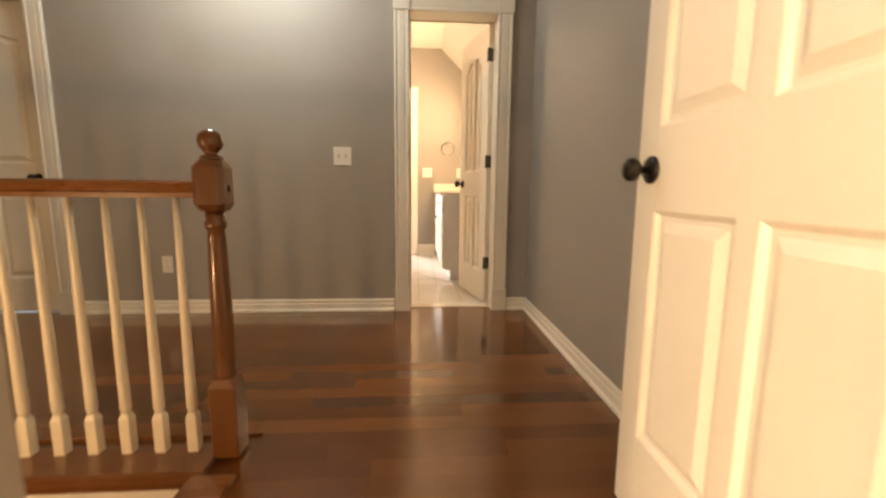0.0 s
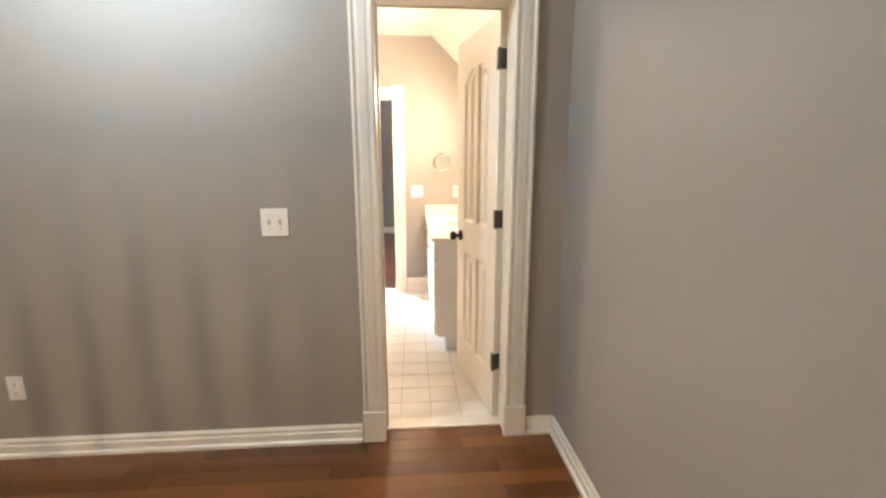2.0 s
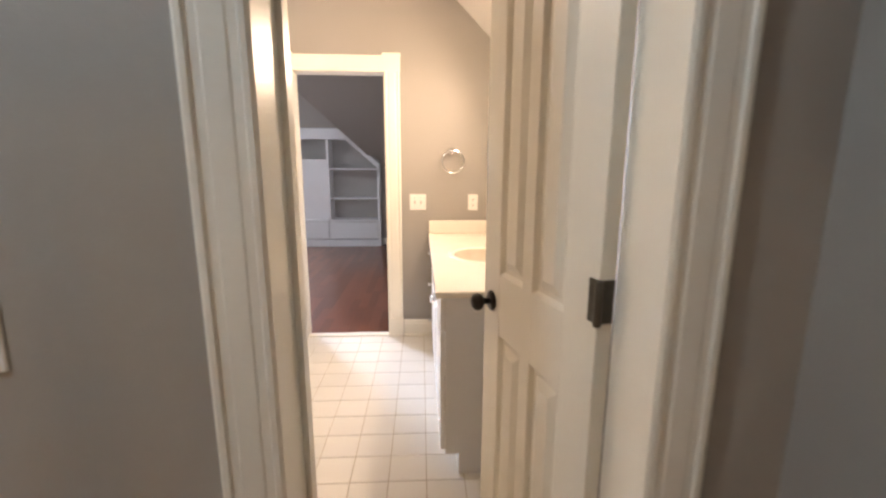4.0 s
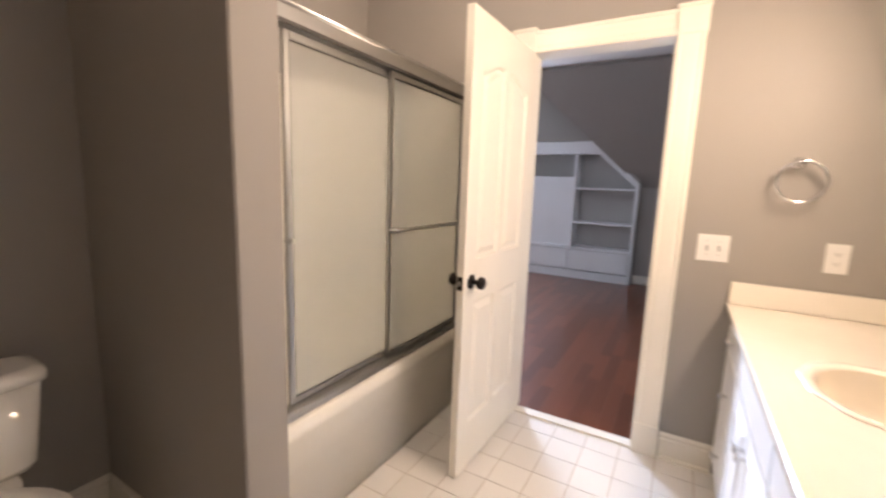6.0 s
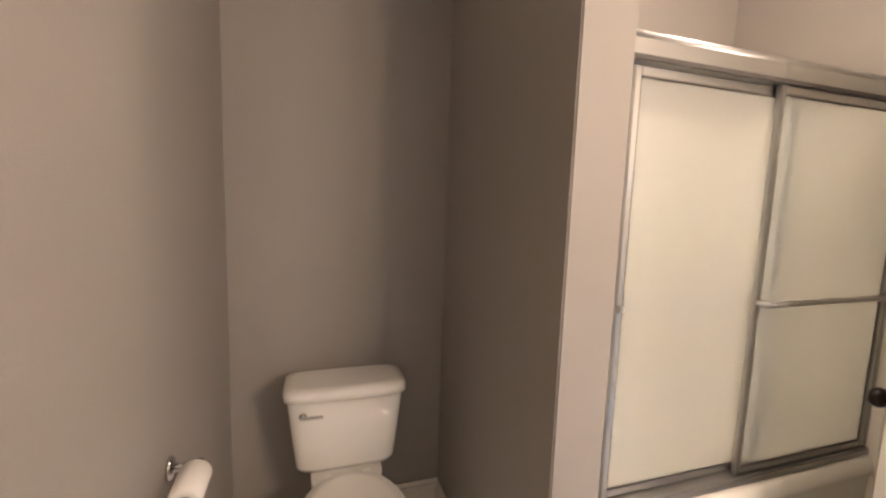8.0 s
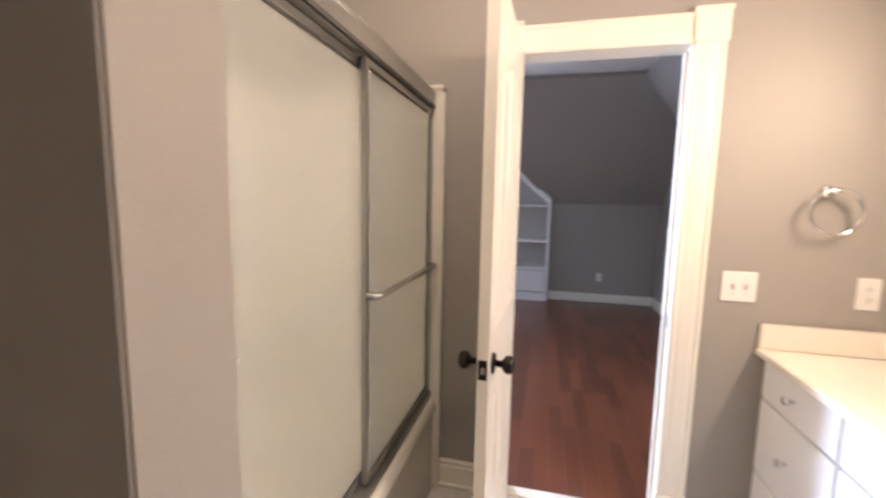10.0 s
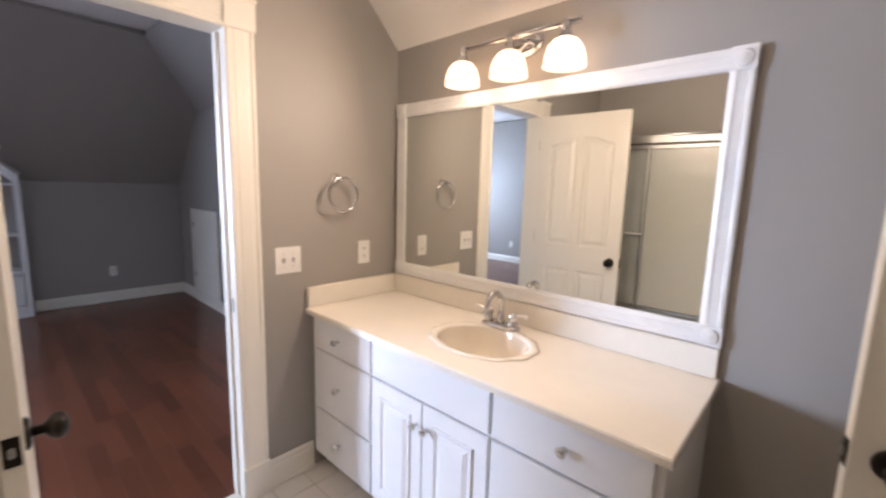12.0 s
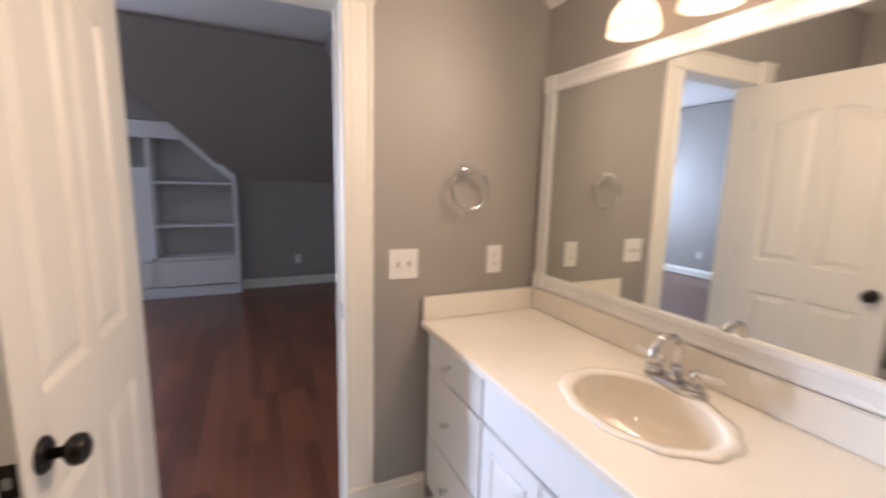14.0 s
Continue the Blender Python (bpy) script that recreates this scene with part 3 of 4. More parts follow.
part("surround_panel", blk(-0.79, 0.0, -L - 0.004, -L + 0.014, 0.47, 1.87, 0.004), ACRYLIC, tub)
part("surround_flange", blk(-0.045, 0.020, L - 0.038, L + 0.008, 0.0, 1.885, 0.012), ACRYLIC, tub, "rounded almond end flange of the surround")
part("surround_cap", blk(-0.80, 0.022, L - 0.042, L + 0.009, 1.878, 1.905, 0.01), ACRYLIC, tub)

sd = thing("shower_door", (TX - 0.05, 1.84, 0.475), "sliding obscure-glass tub door in a brushed aluminium frame", "shower door")
Z1 = 1.36
part("top_track", blk(-0.03, 0.03, -L + 0.016, L - 0.040, Z1 - 0.035, Z1 + 0.03, 0.006), NICKEL, sd)
part("track_cap", tube(bmesh.new(), [(0.012, -L + 0.016, Z1 + 0.024), (0.012, L - 0.040, Z1 + 0.03)], 0.019, 16), NICKEL, sd, "rounded aluminium header rail")
part("bottom_track", blk(-0.035, 0.035, -L + 0.016, L - 0.040, 0.0, 0.035, 0.006), NICKEL, sd)
part("header_seal", blk(0.0301, 0.0325, -L + 0.016, L - 0.040, Z1 - 0.035, Z1 - 0.022), SLOT, sd, "dark rubber strip under the header")
part("wall_channel", blk(-0.022, 0.022, -L + 0.016, -L + 0.04, 0.035, Z1 - 0.035, 0.003), NICKEL, sd)
part("wall_channel", blk(-0.022, 0.022, L - 0.060, L - 0.040, 0.035, Z1 - 0.035, 0.003), NICKEL, sd)
for x, y0, y1, bar_side in ((-0.013, -L + 0.125, 0.085, 0), (0.013, -0.045, L - 0.062, 1)):
    pn = part("glass_panel", blk(x - 0.003, x + 0.003, y0 + 0.01, y1 - 0.01, 0.04, Z1 - 0.035), FROST, sd, "obscure pebbled glass panel")
    pn.visible_shadow = False
    for ya in (y0, y1 - 0.024):
        part("stile", blk(x - 0.009, x + 0.009, ya, ya + 0.024, 0.038, Z1 - 0.036, 0.003), NICKEL, pn)
    part("bottom_rail", blk(x - 0.008, x + 0.008, y0 + 0.024, y1 - 0.024, 0.038, 0.06, 0.002), NICKEL, pn)
    part("top_rail", blk(x - 0.008, x + 0.008, y0 + 0.024, y1 - 0.024, Z1 - 0.062, Z1 - 0.036, 0.002), NICKEL, pn)
    for ya in (y0 + 0.0245, y1 - 0.0285):
        part("gasket", blk(x - 0.0045, x + 0.0045, ya, ya + 0.004, 0.061, Z1 - 0.063), SLOT, pn, "dark rubber glazing gasket")
    for za in (0.0605, Z1 - 0.067):
        part("gasket", blk(x - 0.0045, x + 0.0045, y0 + 0.029, y1 - 0.029, za, za + 0.0045), SLOT, pn)
    bx = 0.055 if bar_side else -0.029
    part("towel_bar", tube(bmesh.new(), [(x, y0 + 0.012, 0.64), (bx * 0.8, y0 + 0.012, 0.64), (bx, y0 + 0.03, 0.64), (bx, y1 - 0.03, 0.64), (bx * 0.8, y1 - 0.012, 0.64), (x, y1 - 0.012, 0.64)], 0.010), NICKEL, pn, "brushed metal towel bar")
part("pull", blk(-0.015, 0.012, -L + 0.127, -L + 0.147, 0.63, 0.65, 0.004), NICKEL, sd, "small brass-toned bar end")

# shower head on the partition above the surround
sh_ = thing("shower_head", (-1.47, 1.136, 1.955), "small chrome shower head on a bent wall arm", "shower head")
part("wall_flange", lathe(bmesh.new(), [(0.028, 0.0005), (0.027, 0.006), (0.012, 0.012)], Matrix.Rotation(radians(-90), 4, "X"), 24), CHROME, sh_)
part("arm", tube(bmesh.new(), [(0, 0.004, 0), (0, 0.08, 0.016), (0, 0.16, 0.024), (0, 0.21, 0.020), (0, 0.235, 0.006)], 0.009, 14), CHROME, sh_)
part("head", lathe(bmesh.new(), [(0.012, 0.012), (0.016, 0.0), (0.026, -0.014), (0.038, -0.024), (0.038, -0.030), (0.001, -0.031)], Matrix.Translation((0, 0.240, 0.002)) @ Matrix.Rotation(radians(18), 4, "X"), 28), CHROME, sh_)

# ---- toilet ----
wc = thing("toilet", (-1.808, 0.548, 0.0), "white porcelain two-piece toilet against the wall", "toilet")


wc.scale.z = 0.972


def oval(cx, cy, rx, ry, z, n=28, power=2.0):
    pts = []
    for i in range(n):
        a = 2 * math.pi * i / n
        c, s = math.cos(a), math.sin(a)
        pts.append((cx + rx * math.copysign(abs(c) ** (2 / power), c), cy + ry * math.copysign(abs(s) ** (2 / power), s), z))
    return pts


part("tank", loft(bmesh.new(), [oval(0.105, 0, 0.075, 0.17, 0.405, 36, 6), oval(0.105, 0, 0.088, 0.185, 0.43, 36, 6), oval(0.107, 0, 0.098, 0.212, 0.698, 36, 6)]), PORCELAIN, wc)
part("tank_lid", loft(bmesh.new(), [oval(0.108, 0, 0.100, 0.214, 0.699, 36, 6), oval(0.110, 0, 0.108, 0.226, 0.705, 36, 6), oval(0.110, 0, 0.108, 0.226, 0.731, 36, 6), oval(0.110, 0, 0.100, 0.218, 0.745, 36, 6), oval(0.110, 0, 0.08, 0.19, 0.749, 36, 6)]), PORCELAIN, wc)
lv = part("flush_lever", lathe(bmesh.new(), [(0.014, 0), (0.014, 0.006), (0.008, 0.012), (0.001, 0.013)], Matrix.Translation((0.200, -0.155, 0.648)) @ Matrix.Rotation(radians(90), 4, "Y"), 16), CHROME, wc, "chrome flush lever")
part("lever_arm", blk(0.212, 0.224, -0.165, -0.085, 0.641, 0.655, 0.004), CHROME, lv)
part("bowl", loft(bmesh.new(), [oval(0.36, 0, 0.20, 0.10, 0.0), oval(0.36, 0, 0.19, 0.092, 0.10), oval(0.38, 0, 0.20, 0.11, 0.22), oval(0.42, 0, 0.235, 0.165, 0.34), oval(0.43, 0, 0.245, 0.18, 0.385), oval(0.43, 0, 0.24, 0.175, 0.395)]), PORCELAIN, wc)
part("bowl_deck", loft(bmesh.new(), [oval(0.15, 0, 0.12, 0.10, 0.28, 28, 4), oval(0.15, 0, 0.14, 0.13, 0.35, 28, 4), oval(0.15, 0, 0.14, 0.13, 0.404, 28, 4)]), PORCELAIN, wc)
part("seat", loft(bmesh.new(), [oval(0.435, 0, 0.235, 0.18, 0.396), oval(0.435, 0, 0.243, 0.188, 0.404), oval(0.435, 0, 0.240, 0.185, 0.414)]), PLASTIC, wc)
part("seat_lid", loft(bmesh.new(), [oval(0.435, 0, 0.238, 0.183, 0.4155), oval(0.435, 0, 0.243, 0.188, 0.422), oval(0.435, 0, 0.238, 0.182, 0.432), oval(0.435, 0, 0.20, 0.15, 0.438)]), PLASTIC, wc)
for o in wc.children:
    if o.name.split(".")[0] in ("seat", "seat_lid"):
        o.location.z = -0.028
    if o.name.split(".")[0] == "bowl":
        o.scale.z = 0.927
for s in (-0.07, 0.07):
    part("lid_hinge", blk(0.195, 0.225, s - 0.02, s + 0.02, 0.376, 0.406, 0.006), PLASTIC, wc)

tp = thing("paper_holder", (-1.035, 0.12, 0.808), "chrome two-post paper holder on the wall", "paper holder")
for x in (-0.082, 0.082):
    po = part("post", lathe(bmesh.new(), [(0.026, 0.0005), (0.026, 0.006), (0.020, 0.011), (0.010, 0.014), (0.009, 0.035), (0.013, 0.045), (0.009, 0.050), (0.013, 0.054), (0.013, 0.066), (0.006, 0.071)], Matrix.Translation((x, 0, 0)) @ Matrix.Rotation(radians(-90), 4, "X")), CHROME, tp)
part("roller", tube(bmesh.new(), [(-0.08, 0.060, 0), (0.08, 0.060, 0)], 0.009), CHROME, tp)
roll = thing("paper_roll", (-1.035, 0.180, 0.808), "white toilet paper roll on the chrome holder", "toilet paper")
part("roll_body", lathe(bmesh.new(), [(0.019, -0.052), (0.030, -0.052), (0.032, -0.050), (0.032, 0.050), (0.030, 0.052), (0.019, 0.052), (0.019, -0.052)], Matrix.Rotation(radians(90), 4, "Y"), 32, False), PAPER, roll)

# ---- vanity ----
V0, V1, VX = 0.965, 2.546, 0.295
CT = 0.842
YS = (0.965, 1.460, 2.068, V1)
units = (("drawer_cabinet", "white three-drawer vanity unit beside the wall"), ("sink_cabinet", "white vanity sink unit with two raised-panel doors"), ("drawer_cabinet", "white vanity end unit with one drawer over a door"))


def pull(parent, y, z):
    m = Matrix.Translation((-0.0005, y, z)) @ Matrix.Rotation(radians(-90), 4, "Y")
    k = part("knob", lathe(bmesh.new(), [(0.009, 0), (0.006, 0.006), (0.006, 0.013), (0.014, 0.019), (0.016, 0.025), (0.012, 0.030), (0.001, 0.031)], m, 18), CHROME, parent, "chrome round knob")
    return k


def front(parent, name, y0, y1, z0, z1, raised=False):
    f = part(name, blk(-0.019, 0.0, y0, y1, z0, z1, 0.003), CABINET, parent)
    f.location.x = 0.0
    if raised:
        a0, a1, b0, b1 = y0 + 0.055, y1 - 0.055, z0 + 0.06, z1 - 0.06
        loops = []
        for d, x in ((0, -0.0185), (0.005, -0.0245), (0.012, -0.0245), (0.022, -0.0195), (0.042, -0.0255)):
            loops.append([(x, a0 + d, b0 + d), (x, a1 - d, b0 + d), (x, a1 - d, b1 - d), (x, a0 + d, b1 - d)])
        bm = loft(bmesh.new(), loops)
        for q in bm.faces:
            q.smooth = False
        part("raised_panel", bm, CABINET, f)
    return f


def cabinet(kind, ya, yb, label, lay):
    c = thing(kind, (VX + 0.02, ya, 0.0), label, "cabinet")
    w_ = yb - ya
    body = blk(0.0005, RX - VX - 0.022, 0.001, w_ - 0.001, 0.10, CT - 0.17)
    if kind == "sink_cabinet":
        # open above, where the basin hangs
        box(body, 0.0005, 0.018, 0.001, w_ - 0.001, CT - 0.17, CT - 0.026)
        box(body, RX - VX - 0.04, RX - VX - 0.022, 0.001, w_ - 0.001, CT - 0.17, CT - 0.026)
    else:
        box(body, 0.0005, RX - VX - 0.022, 0.001, w_ - 0.001, CT - 0.17, CT - 0.026)
    part("body", body, CABINET, c)
    part("toe_kick", blk(0.06, RX - VX - 0.022, 0.001, w_ - 0.001, 0.0, 0.10), CABINET, c)
    for name, y0, y1, z0, z1, raised, knobs in lay(w_):
        f = front(c, name, y0, y1, z0, z1, raised)
        for ky, kz in knobs:
            kk = pull(f, ky, kz)
            kk.location.x = -0.019
    return c


G = 0.005
cabinet("end_cabinet", YS[0], YS[1], units[2][1], lambda q: (("drawer_front", 0.022, q - G, 0.656, 0.806, False, ((q / 2, 0.731),)), ("cabinet_door", 0.022, q - G, 0.105, 0.646, False, ())))
cabinet("sink_cabinet", YS[1], YS[2], units[1][1], lambda q: (("false_front", G, q - G, 0.656, 0.806, False, ()), ("cabinet_door", G, q / 2 - 0.002, 0.105, 0.646, True, ((q / 2 - 0.028, 0.556),)), ("cabinet_door", q / 2 + 0.002, q - G, 0.105, 0.646, True, ((q / 2 + 0.028, 0.556),))))
cabinet("drawer_cabinet", YS[2], YS[3], units[0][1], lambda q: tuple(("drawer_front", G, q - 0.03, z0, z1, False, ((q / 2, (z0 + z1) / 2),)) for z0, z1 in ((0.656, 0.806), (0.352, 0.646), (0.105, 0.342))))

ct = thing("countertop", (0.272, 0.947, CT - 0.025), "cream cultured marble vanity top with backsplash", "countertop")
cw_, cl = RX - 0.272 - 0.001, V1 - 0.947
SC = (0.285, 1.70 - 0.947)
# slab with an oval cut-out for the basin
bm = bmesh.new()
n = 48
SRX, SRY = 0.155, 0.205
hole = [(SC[0] + SRX * math.cos(2 * math.pi * i / n), SC[1] + SRY * math.sin(2 * math.pi * i / n)) for i in range(n)]
rim = []
for i in range(n):
    a = 2 * math.pi * i / n
    dx, dy = math.cos(a), math.sin(a)
    k = min([(cw_ - SC[0]) / dx if dx > 1e-6 else 99, -SC[0] / dx if dx < -1e-6 else 99, (cl - SC[1]) / dy if dy > 1e-6 else 99, -SC[1] / dy if dy < -1e-6 else 99])
    rim.append((SC[0] + dx * k, SC[1] + dy * k))
for c in ((0, 0), (cw_, 0), (0, cl), (cw_, cl)):
    j = min(range(n), key=lambda q: (rim[q][0] - c[0]) ** 2 + (rim[q][1] - c[1]) ** 2)
    rim[j] = c
loft(bm, [[(x, y, 0.0) for x, y in hole], [(x, y, 0.0) for x, y in rim], [(x, y, 0.020) for x, y in rim],
          [(min(max(x, 0.004), cw_ - 0.001), min(max(y, 0.004), cl - 0.001), 0.025) for x, y in rim], [(x, y, 0.025) for x, y in hole], [(x, y, 0.0) for x, y in hole]], cap=False)
for f in bm.faces:
    f.smooth = False
bmesh.ops.remove_doubles(bm, verts=bm.verts, dist=0.0003)
part("slab", bm, MARBLE, ct)
part("backsplash", blk(cw_ - 0.02, cw_, 0.012, cl - 0.0, 0.0255, 0.126, 0.004), MARBLE, ct)
part("side_splash", blk(0.006, cw_ - 0.0205, cl - 0.02, cl, 0.0255, 0.126, 0.004), MARBLE, ct)

basin = thing("sink_basin", (0.272 + SC[0], 1.70, CT), "biscuit oval drop-in basin with a scalloped shell rim", "sink")


def shell(rx, ry, z, wave=0.0):
    pts = []
    for i in range(96):
        a = 2 * math.pi * i / 96
        g = 1 + wave * abs(math.sin(6 * a))
        pts.append((rx * g * math.cos(a), ry * g * math.sin(a), z))
    return pts


part("rim", loft(bmesh.new(), [shell(0.175, 0.225, 0.0005, 0.05), shell(0.176, 0.226, 0.002, 0.05), shell(0.168, 0.217, 0.0045, 0.04), shell(0.158, 0.205, 0.0045, 0.025), shell(0.148, 0.193, 0.001, 0.005), shell(0.1465, 0.1915, -0.004)], cap=False), MARBLE, basin, "cream scalloped rim")
part("bowl", loft(bmesh.new(), [shell(0.1475, 0.1925, -0.003), shell(0.140, 0.185, -0.03), shell(0.124, 0.166, -0.095), shell(0.08, 0.11, -0.138), shell(0.024, 0.024, -0.148)], first=False), SINK_GLAZE, basin)
part("drain", lathe(bmesh.new(), [(0.024, -0.147), (0.022, -0.144), (0.016, -0.145), (0.001, -0.143)], Matrix(), 20), CHROME, basin, "chrome drain")
fc = thing("faucet", (0.735, 1.735, CT), "chrome two-handle faucet with a high curved spout", "faucet")
part("base_plate", loft(bmesh.new(), [oval(0, 0, 0.028, 0.08, 0.0005, 32, 3), oval(0, 0, 0.028, 0.08, 0.012, 32, 3), oval(0, 0, 0.020, 0.07, 0.022, 32, 3)]), CHROME, fc)
part("spout_collar", lathe(bmesh.new(), [(0.018, 0.02), (0.018, 0.035), (0.013, 0.045), (0.012, 0.06)]), CHROME, fc)
arc = [(0, 0, 0.05), (0, 0, 0.085)] + [(-0.045 + 0.045 * math.cos(radians(a)), 0, 0.095 + 0.045 * math.sin(radians(a))) for a in range(0, 181, 18)] + [(-0.092, 0, 0.075)]
part("spout", tube(bmesh.new(), arc, 0.010, 14), CHROME, fc)
part("aerator", lathe(bmesh.new(), [(0.0115, 0.0), (0.0125, 0.004), (0.0125, 0.016), (0.010, 0.019)], Matrix.Translation((-0.092, 0, 0.062))), CHROME, fc)
fc.scale = (1.15, 1.15, 1.15)
for s in (-1, 1):
    vh = part("handle", lathe(bmesh.new(), [(0.020, 0.02), (0.020, 0.028), (0.013, 0.034), (0.013, 0.045), (0.018, 0.050), (0.016, 0.062), (0.006, 0.067)], Matrix.Translation((0, s * 0.052, 0))), CHROME, fc)
    part("lever", tube(bmesh.new(), [(0, s * 0.052, 0.056), (-0.004, s * 0.08, 0.060), (-0.006, s * 0.112, 0.066)], 0.0065), PLASTIC, vh, "white tipped lever")

# mirror
M0, M1, MZ0, MZ1 = 0.957, 2.530, CT + 0.105, 1.866
mr = thing("wall_mirror", (RX - 0.001, M0, MZ0), "large mirror in a whitewashed moulded frame with corner rosettes", "mirror")
ML, MH, MW = M1 - M0, MZ1 - MZ0, 0.067
part("mirror_glass", blk(-0.010, -0.004, MW - 0.01, ML - MW + 0.01, MW - 0.01, MH - MW + 0.01), MIRROR, mr, "clear mirror glass")
prof = [(0, 0), (0, 0.016), (0.006, 0.019), (0.014, 0.019), (0.018, 0.0172), (0.044, 0.0172), (0.048, 0.019), (0.056, 0.018), (MW, 0.014), (MW, 0)]
for z in (0.0, MH - MW):
    part("frame_rail", prism(bmesh.new(), prof, Matrix(((0, -1, 0, 0), (0, 0, 1, MW), (1, 0, 0, z), (0, 0, 0, 1))), ML - 2 * MW), FRAME_PAINT, mr)
for y in (0.0, ML - MW):
    part("frame_stile", prism(bmesh.new(), prof, Matrix(((0, -1, 0, 0), (1, 0, 0, y), (0, 0, 1, MW), (0, 0, 0, 1))), MH - 2 * MW), FRAME_PAINT, mr)
    for z in (0.0, MH - MW):
        cbk = part("corner_block", blk(-0.024, 0.0, y - 0.002, y + MW + 0.002, z - 0.0, z + MW + 0.002, 0.003), FRAME_PAINT, mr)
        part("rosette", lathe(bmesh.new(), [(0.025, 0), (0.025, 0.003), (0.019, 0.001), (0.012, 0.004), (0.001, 0.005)], Matrix.Translation((-0.0242, y + MW / 2, z + MW / 2)) @ Matrix.Rotation(radians(-90), 4, "Y")), FRAME_PAINT, cbk)

# vanity light
vl = thing("vanity_light", (RX - 0.001, 1.752, 2.034), "chrome three-arm vanity light with glowing frosted bell shades", "wall lamp")
part("back_plate", loft(bmesh.new(), [[(x, y, z) for y, z, x in oval(0, -0.01, 0.085, 0.055, x0, 32)] for x0 in (-0.0005, -0.012)] + [[(x, y, z) for y, z, x in oval(0, -0.01, 0.065, 0.038, -0.022, 32)]]), CHROME, vl)
part("crossbar", tube(bmesh.new(), [(-0.085, -0.275, 0.0), (-0.085, 0.275, 0.0)], 0.011), CHROME, vl)
part("arm", tube(bmesh.new(), [(-0.015, -0.02, -0.01), (-0.05, -0.02, 0.005), (-0.085, -0.02, 0.0)], 0.010), CHROME, vl)
part("scroll", tube(bmesh.new(), [(-0.026, -0.06 + 0.012 * i, -0.03 + 0.018 * math.sin(i * 0.6)) for i in range(11)], 0.006), CHROME, vl)
for y in (-0.235, 0.005, 0.245):
    soc = part("socket", lathe(bmesh.new(), [(0.012, -0.008), (0.016, -0.014), (0.012, -0.022), (0.018, -0.027), (0.018, -0.034), (0.014, -0.038), (0.022, -0.044), (0.024, -0.056), (0.028, -0.065)], Matrix.Translation((-0.110, y, 0))), CHROME, vl)
    part("socket_arm", tube(bmesh.new(), [(-0.085, y, 0), (-0.110, y, -0.002), (-0.110, y, -0.012)], 0.009), CHROME, soc)
    m = Matrix.Translation((-0.110, y, 0))
    sh = part("shade", lathe(bmesh.new(), [(0.027, -0.062), (0.044, -0.070), (0.062, -0.093), (0.072, -0.124), (0.077, -0.160), (0.074, -0.160), (0.069, -0.124), (0.059, -0.095), (0.042, -0.073), (0.027, -0.066)], m, 32, False), SHADE, vl, "glowing frosted glass bell shade")
    sh.visible_shadow = False
    bu = part("bulb", lathe(bmesh.new(), [(0.012, -0.056), (0.014, -0.075), (0.027, -0.10), (0.030, -0.12), (0.024, -0.14), (0.001, -0.15)], m, 20), BULB_GLOW, vl, "lit bulb")
    bu.visible_shadow = False

# flush fixture added out of view to go with the bathroom fill lamp
cl_ = thing("ceiling_light", (-0.88, 1.45, TOP), "small white flush fixture added for the bathroom fill light", "ceiling light")
part("base", lathe(bmesh.new(), [(0.10, -0.02), (0.12, -0.018), (0.12, -0.0005)], Matrix(), 28), TRIM, cl_)
dome = part("diffuser", lathe(bmesh.new(), [(0.001, -0.085), (0.04, -0.080), (0.075, -0.062), (0.095, -0.035), (0.10, -0.021)], Matrix(), 28, False), SHADE, cl_, "frosted glass dome")
dome.visible_shadow = False

# towel ring
tr = thing("towel_ring", (0.446, BY, 1.462), "chrome towel ring on the wall beside the mirror", "towel ring")
part("post", lathe(bmesh.new(), [(0.026, 0.0005), (0.026, 0.006), (0.018, 0.014), (0.010, 0.018), (0.010, 0.040), (0.014, 0.046), (0.014, 0.058), (0.004, 0.064)], Matrix.Rotation(radians(90), 4, "X")), CHROME, tr)
part("ring", tube(bmesh.new(), [(0.082 * math.sin(2 * math.pi * i / 40) + 0.012, -0.05, -0.075 + 0.082 * math.cos(2 * math.pi * i / 40)) for i in range(40)], 0.0072, 10, True), CHROME, tr)

# ---- bedroom ----
bc = thing("built_in_bookcase", (-0.50, SY, 0.0), "white built-in bookcase with open shelves and a clipped top corner", "bookcase")
BW, D = 2.1, 0.36


def xz(outline, y, depth):
    return prism(bmesh.new(), outline, Matrix(((1, 0, 0, 0), (0, 0, 1, y), (0, 1, 0, 0), (0, 0, 0, 1))), depth)


part("back_panel", xz([(-BW, 0.0), (0, 0.0), (0, 1.44), (-0.64, 2.02), (-BW, 2.02)], D, 0.02), BACKING_TONE, bc, "beige-grey back panel behind the shelves")
part("side_panel", blk(-0.045, 0, 0.0, D, 0.0, 1.44), BOOKCASE_PAINT, bc)
part("side_panel", blk(-BW, -BW + 0.045, 0.0, D, 0.0, 2.02), BOOKCASE_PAINT, bc)
part("clipped_panel", xz([(0.0, 1.44), (-0.64, 2.02), (-0.70, 1.96), (-0.045, 1.38)], -0.004, D), BOOKCASE_PAINT, bc)
part("top_board", xz([(-BW, 1.84), (-0.50, 1.84), (-0.66, 2.02), (-BW, 2.02)], -0.008, 0.10), BOOKCASE_PAINT, bc)
part("divider", blk(-0.895, -0.855, 0.0, D, 0.12, 1.839), BOOKCASE_PAINT, bc)
part("shelf_board", blk(-0.854, -0.046, 0.01, D - 0.001, 1.335, 1.36), BOOKCASE_PAINT, bc)
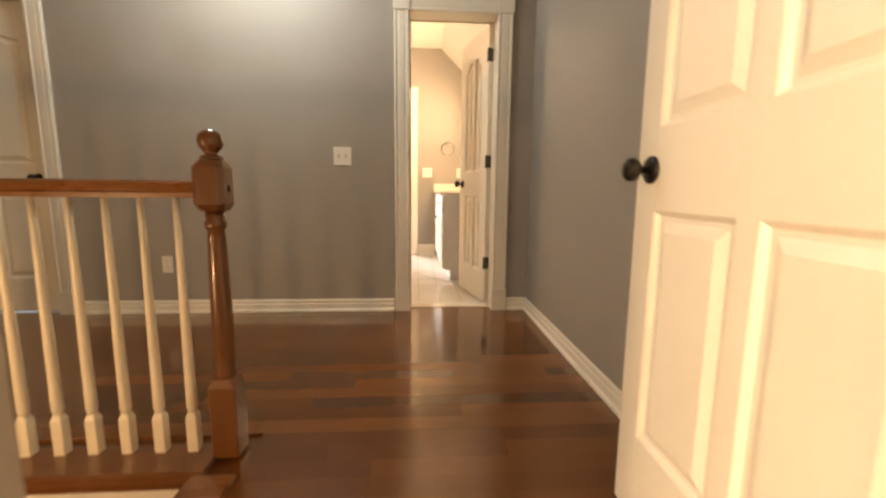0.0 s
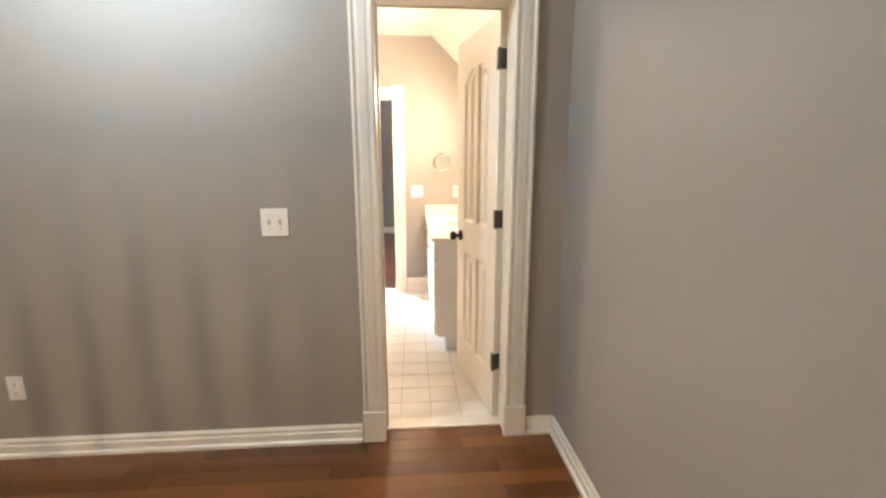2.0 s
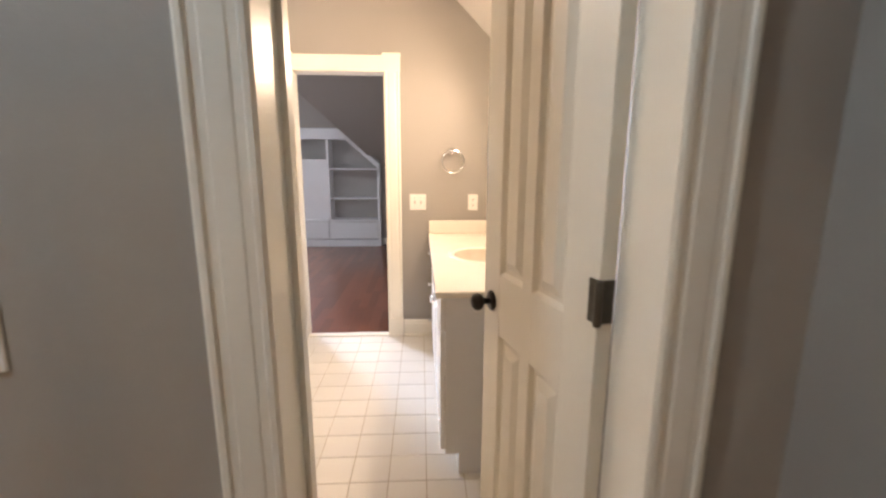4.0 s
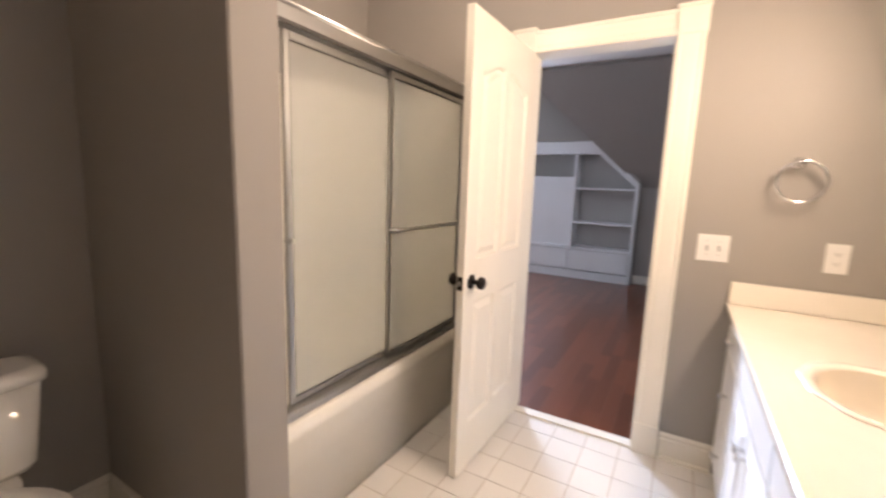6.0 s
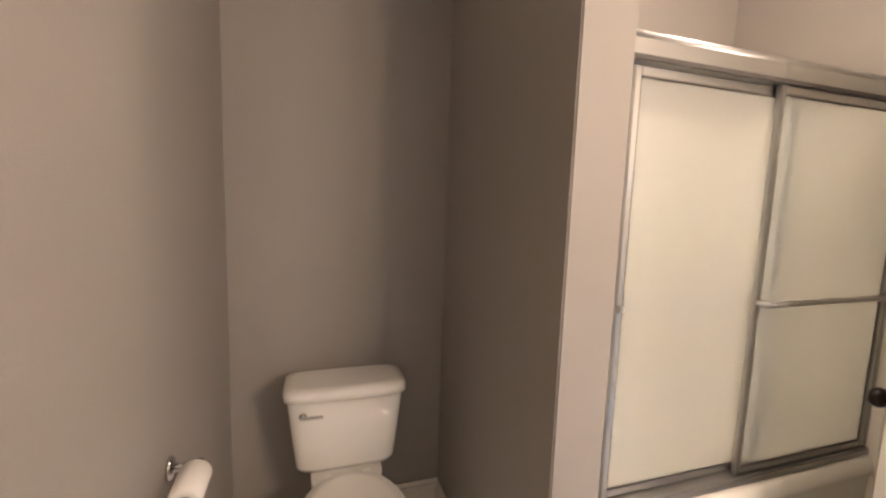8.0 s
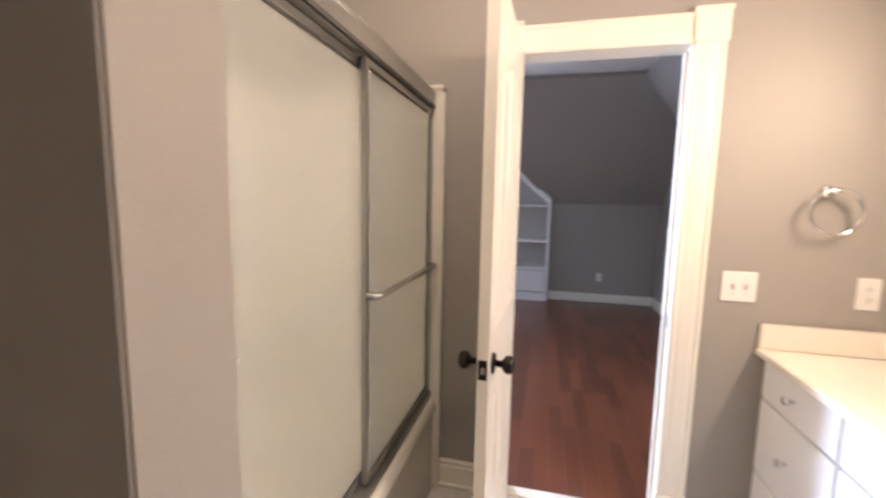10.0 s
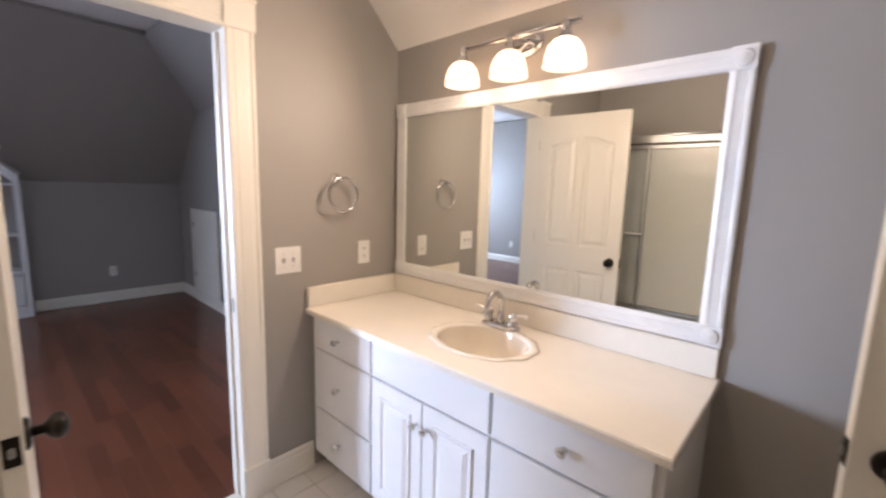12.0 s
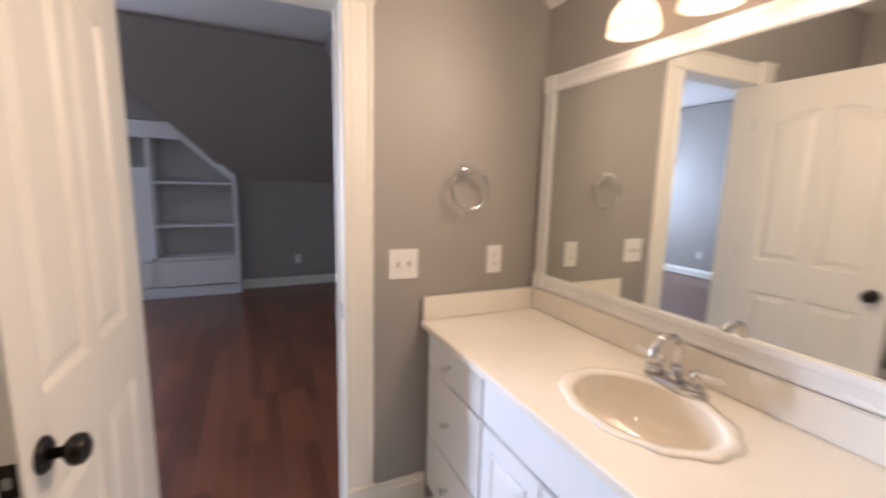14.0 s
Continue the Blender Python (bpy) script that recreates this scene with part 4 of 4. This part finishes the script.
part("shelf_board", blk(-0.854, -0.046, 0.01, D - 0.001, 0.832, 0.857), BOOKCASE_PAINT, bc)
part("base_deck", blk(-BW + 0.046, -0.046, 0.0, D - 0.001, 0.44, 0.475), BOOKCASE_PAINT, bc)
part("plinth", blk(-BW + 0.046, -0.046, -0.012, D - 0.001, 0.0, 0.12), BOOKCASE_PAINT, bc)
part("drawer_front", blk(-0.850, -0.050, -0.015, 0.02, 0.135, 0.43, 0.004), BOOKCASE_PAINT, bc)
part("drawer_front", blk(-BW + 0.055, -0.90, -0.015, 0.02, 0.135, 0.43, 0.004), BOOKCASE_PAINT, bc)
part("backing_board", blk(-BW + 0.05, -0.90, 0.05, 0.06, 0.476, 1.51), BOOKCASE_PAINT, bc, "flat white lower backing board")

ap = thing("access_door", (KX, 5.97, 0.62), "small white access door in the knee wall", "access door")
part("panel", blk(-0.012, 0, -0.36, 0.36, -0.43, 0.43, 0.003), TRIM, ap)
for a, b, c, d in ((-0.42, -0.35, -0.49, 0.49), (0.35, 0.42, -0.49, 0.49), (-0.35, 0.35, 0.42, 0.49), (-0.35, 0.35, -0.49, -0.42)):
    part("frame", blk(-0.02, 0, a, b, c, d, 0.004), TRIM, ap)
for z in (-0.3, 0.3):
    part("hinge", blk(-0.024, -0.012, 0.335, 0.355, z - 0.03, z + 0.03, 0.002), NICKEL, ap)
vent = thing("ceiling_vent", (-0.20, 4.55, BED_TOP + 0.02), "small grey ceiling air vent", "vent")
part("frame", blk(-0.15, 0.15, -0.09, 0.09, -0.012, 0, 0.003), TOGGLE, vent)
for i in range(7):
    part("slat", blk(-0.13, 0.13, -0.07 + i * 0.022, -0.058 + i * 0.022, -0.018, -0.012), SLOT, vent)

win = holder("window_1", "white double-hung bedroom window", "window")
fy = SY + 0.14
for a in ((-3.95, -3.90, 0.9, 2.1), (-3.0, -2.95, 0.9, 2.1), (-3.9, -3.0, 0.9, 0.95), (-3.9, -3.0, 2.05, 2.1), (-3.9, -3.0, 1.48, 1.52)):
    part("window_frame", blk(a[0], a[1], fy, fy + 0.05, a[2], a[3]), TRIM, win)
for z0, z1 in ((0.95, 1.48), (1.52, 2.05)):
    pane = part("pane", blk(-3.9, -3.0, fy + 0.02, fy + 0.026, z0, z1), GLASS, win)
    pane.visible_shadow = False
part("window_sill", blk(-4.0, -2.9, SY + 0.06, fy, 0.87, 0.9, 0.004), TRIM, win)

# ---- floors and their pieces ----
fl = blk(-2.48, RX, -6.6, -3.52, -0.06, -0.012)
box(fl, -0.60, RX, -3.52, 0.035, -0.06, -0.012)
box(fl, -3.5, -0.60, -1.74, 0.03, -0.06, -0.012)
hall_floor = structure("floor_hall", fl, HALL_WOOD, "glossy brown hardwood plank floor", "floor")
bath_floor = structure("floor_bath", blk(-1.85, RX, 0.06, BY, -0.06, -0.003), GROUT, "white square tile floor with beige grout", "floor")
bed_floor = structure("floor_bedroom", blk(-4.6, KX, BY + 0.02, KY + 0.4, -0.06, -0.012), BED_WOOD, "reddish brown hardwood plank floor", "floor")
piece_cache = {}


def piece(name, lx, ly, top, depth, edge, mat):
    """A slab with eased upper edges, its corner at the origin."""
    key = (name, round(lx, 3), round(ly, 3))
    if key not in piece_cache:
        e = edge
        lo = [(0, 0), (lx, 0), (lx, ly), (0, ly)]
        hi = [(e, e), (lx - e, e), (lx - e, ly - e), (e, ly - e)]
        v = [(x, y, top - depth) for x, y in lo] + [(x, y, top - e * 0.7) for x, y in lo] + [(x, y, top) for x, y in hi]
        f = [(8, 9, 10, 11)] + [(4 * k + i, 4 * k + (i + 1) % 4, 4 * k + 4 + (i + 1) % 4, 4 * k + 4 + i) for k in (0, 1) for i in range(4)]
        me = bpy.data.meshes.new(name)
        me.from_pydata(v, [], f)
        me.materials.append(mat)
        piece_cache[key] = me
    return piece_cache[key]


def lay(name, parent, mat, x, y, lx, ly, top, depth, edge):
    ob = new(name, piece(name, lx, ly, top, depth, edge, mat))
    ob.parent, ob.location = parent, (x, y, 0)


rng = random.Random(4)
PW = 0.083
row = 0
y = 0.03
while y > -3.3:
    x0, x1 = (-3.48, RX - 0.002) if y - PW > -1.60 else (-0.50, RX - 0.002)
    x = x0
    while x < x1 - 0.01:
        ln = rng.choice((0.45, 0.6, 0.75, 0.9, 1.05)) if x > x0 else rng.choice((0.25, 0.4, 0.55, 0.7))
        ln = min(ln, x1 - x)
        lay("floor_plank", hall_floor, HALL_WOOD, x, y - PW, ln - 0.0006, PW - 0.0006, 0.0, 0.011, 0.00015)
        x += ln
    y -= PW
x = KX - 0.005
PB = 0.083
while x > -2.30:
    y = BY + 0.072
    first = True
    while y < SY + 0.08:
        ln = rng.choice((0.35, 0.5, 0.65, 0.8)) if not first else rng.choice((0.2, 0.35, 0.5, 0.65))
        first = False
        ln = min(ln, SY + 0.1 - y)
        lay("floor_plank", bed_floor, BED_WOOD, x - PB, y, PB - 0.0006, ln - 0.0006, 0.0, 0.011, 0.00015)
        y += ln
    x -= PB
PT = 0.165
for i in range(-11, 6):
    for j in range(-11, 5):
        xa, ya = -0.095 + i * PT, 1.925 + j * PT
        xb, yb = xa + PT - 0.004, ya + PT - 0.004
        xa, ya, xb, yb = max(xa, -1.848), max(ya, 0.122), min(xb, RX - 0.002), min(yb, BY - 0.001)
        if yb > 0.98 and xa < -0.95:
            xa = max(xa, -1.05)
        if xb - xa < 0.02 or yb - ya < 0.02 or (xa > 0.34 and ya > 0.98):
            continue
        lay("floor_tile", bath_floor, TILE, xa, ya, xb - xa, yb - ya, 0.0, 0.004, 0.0006)
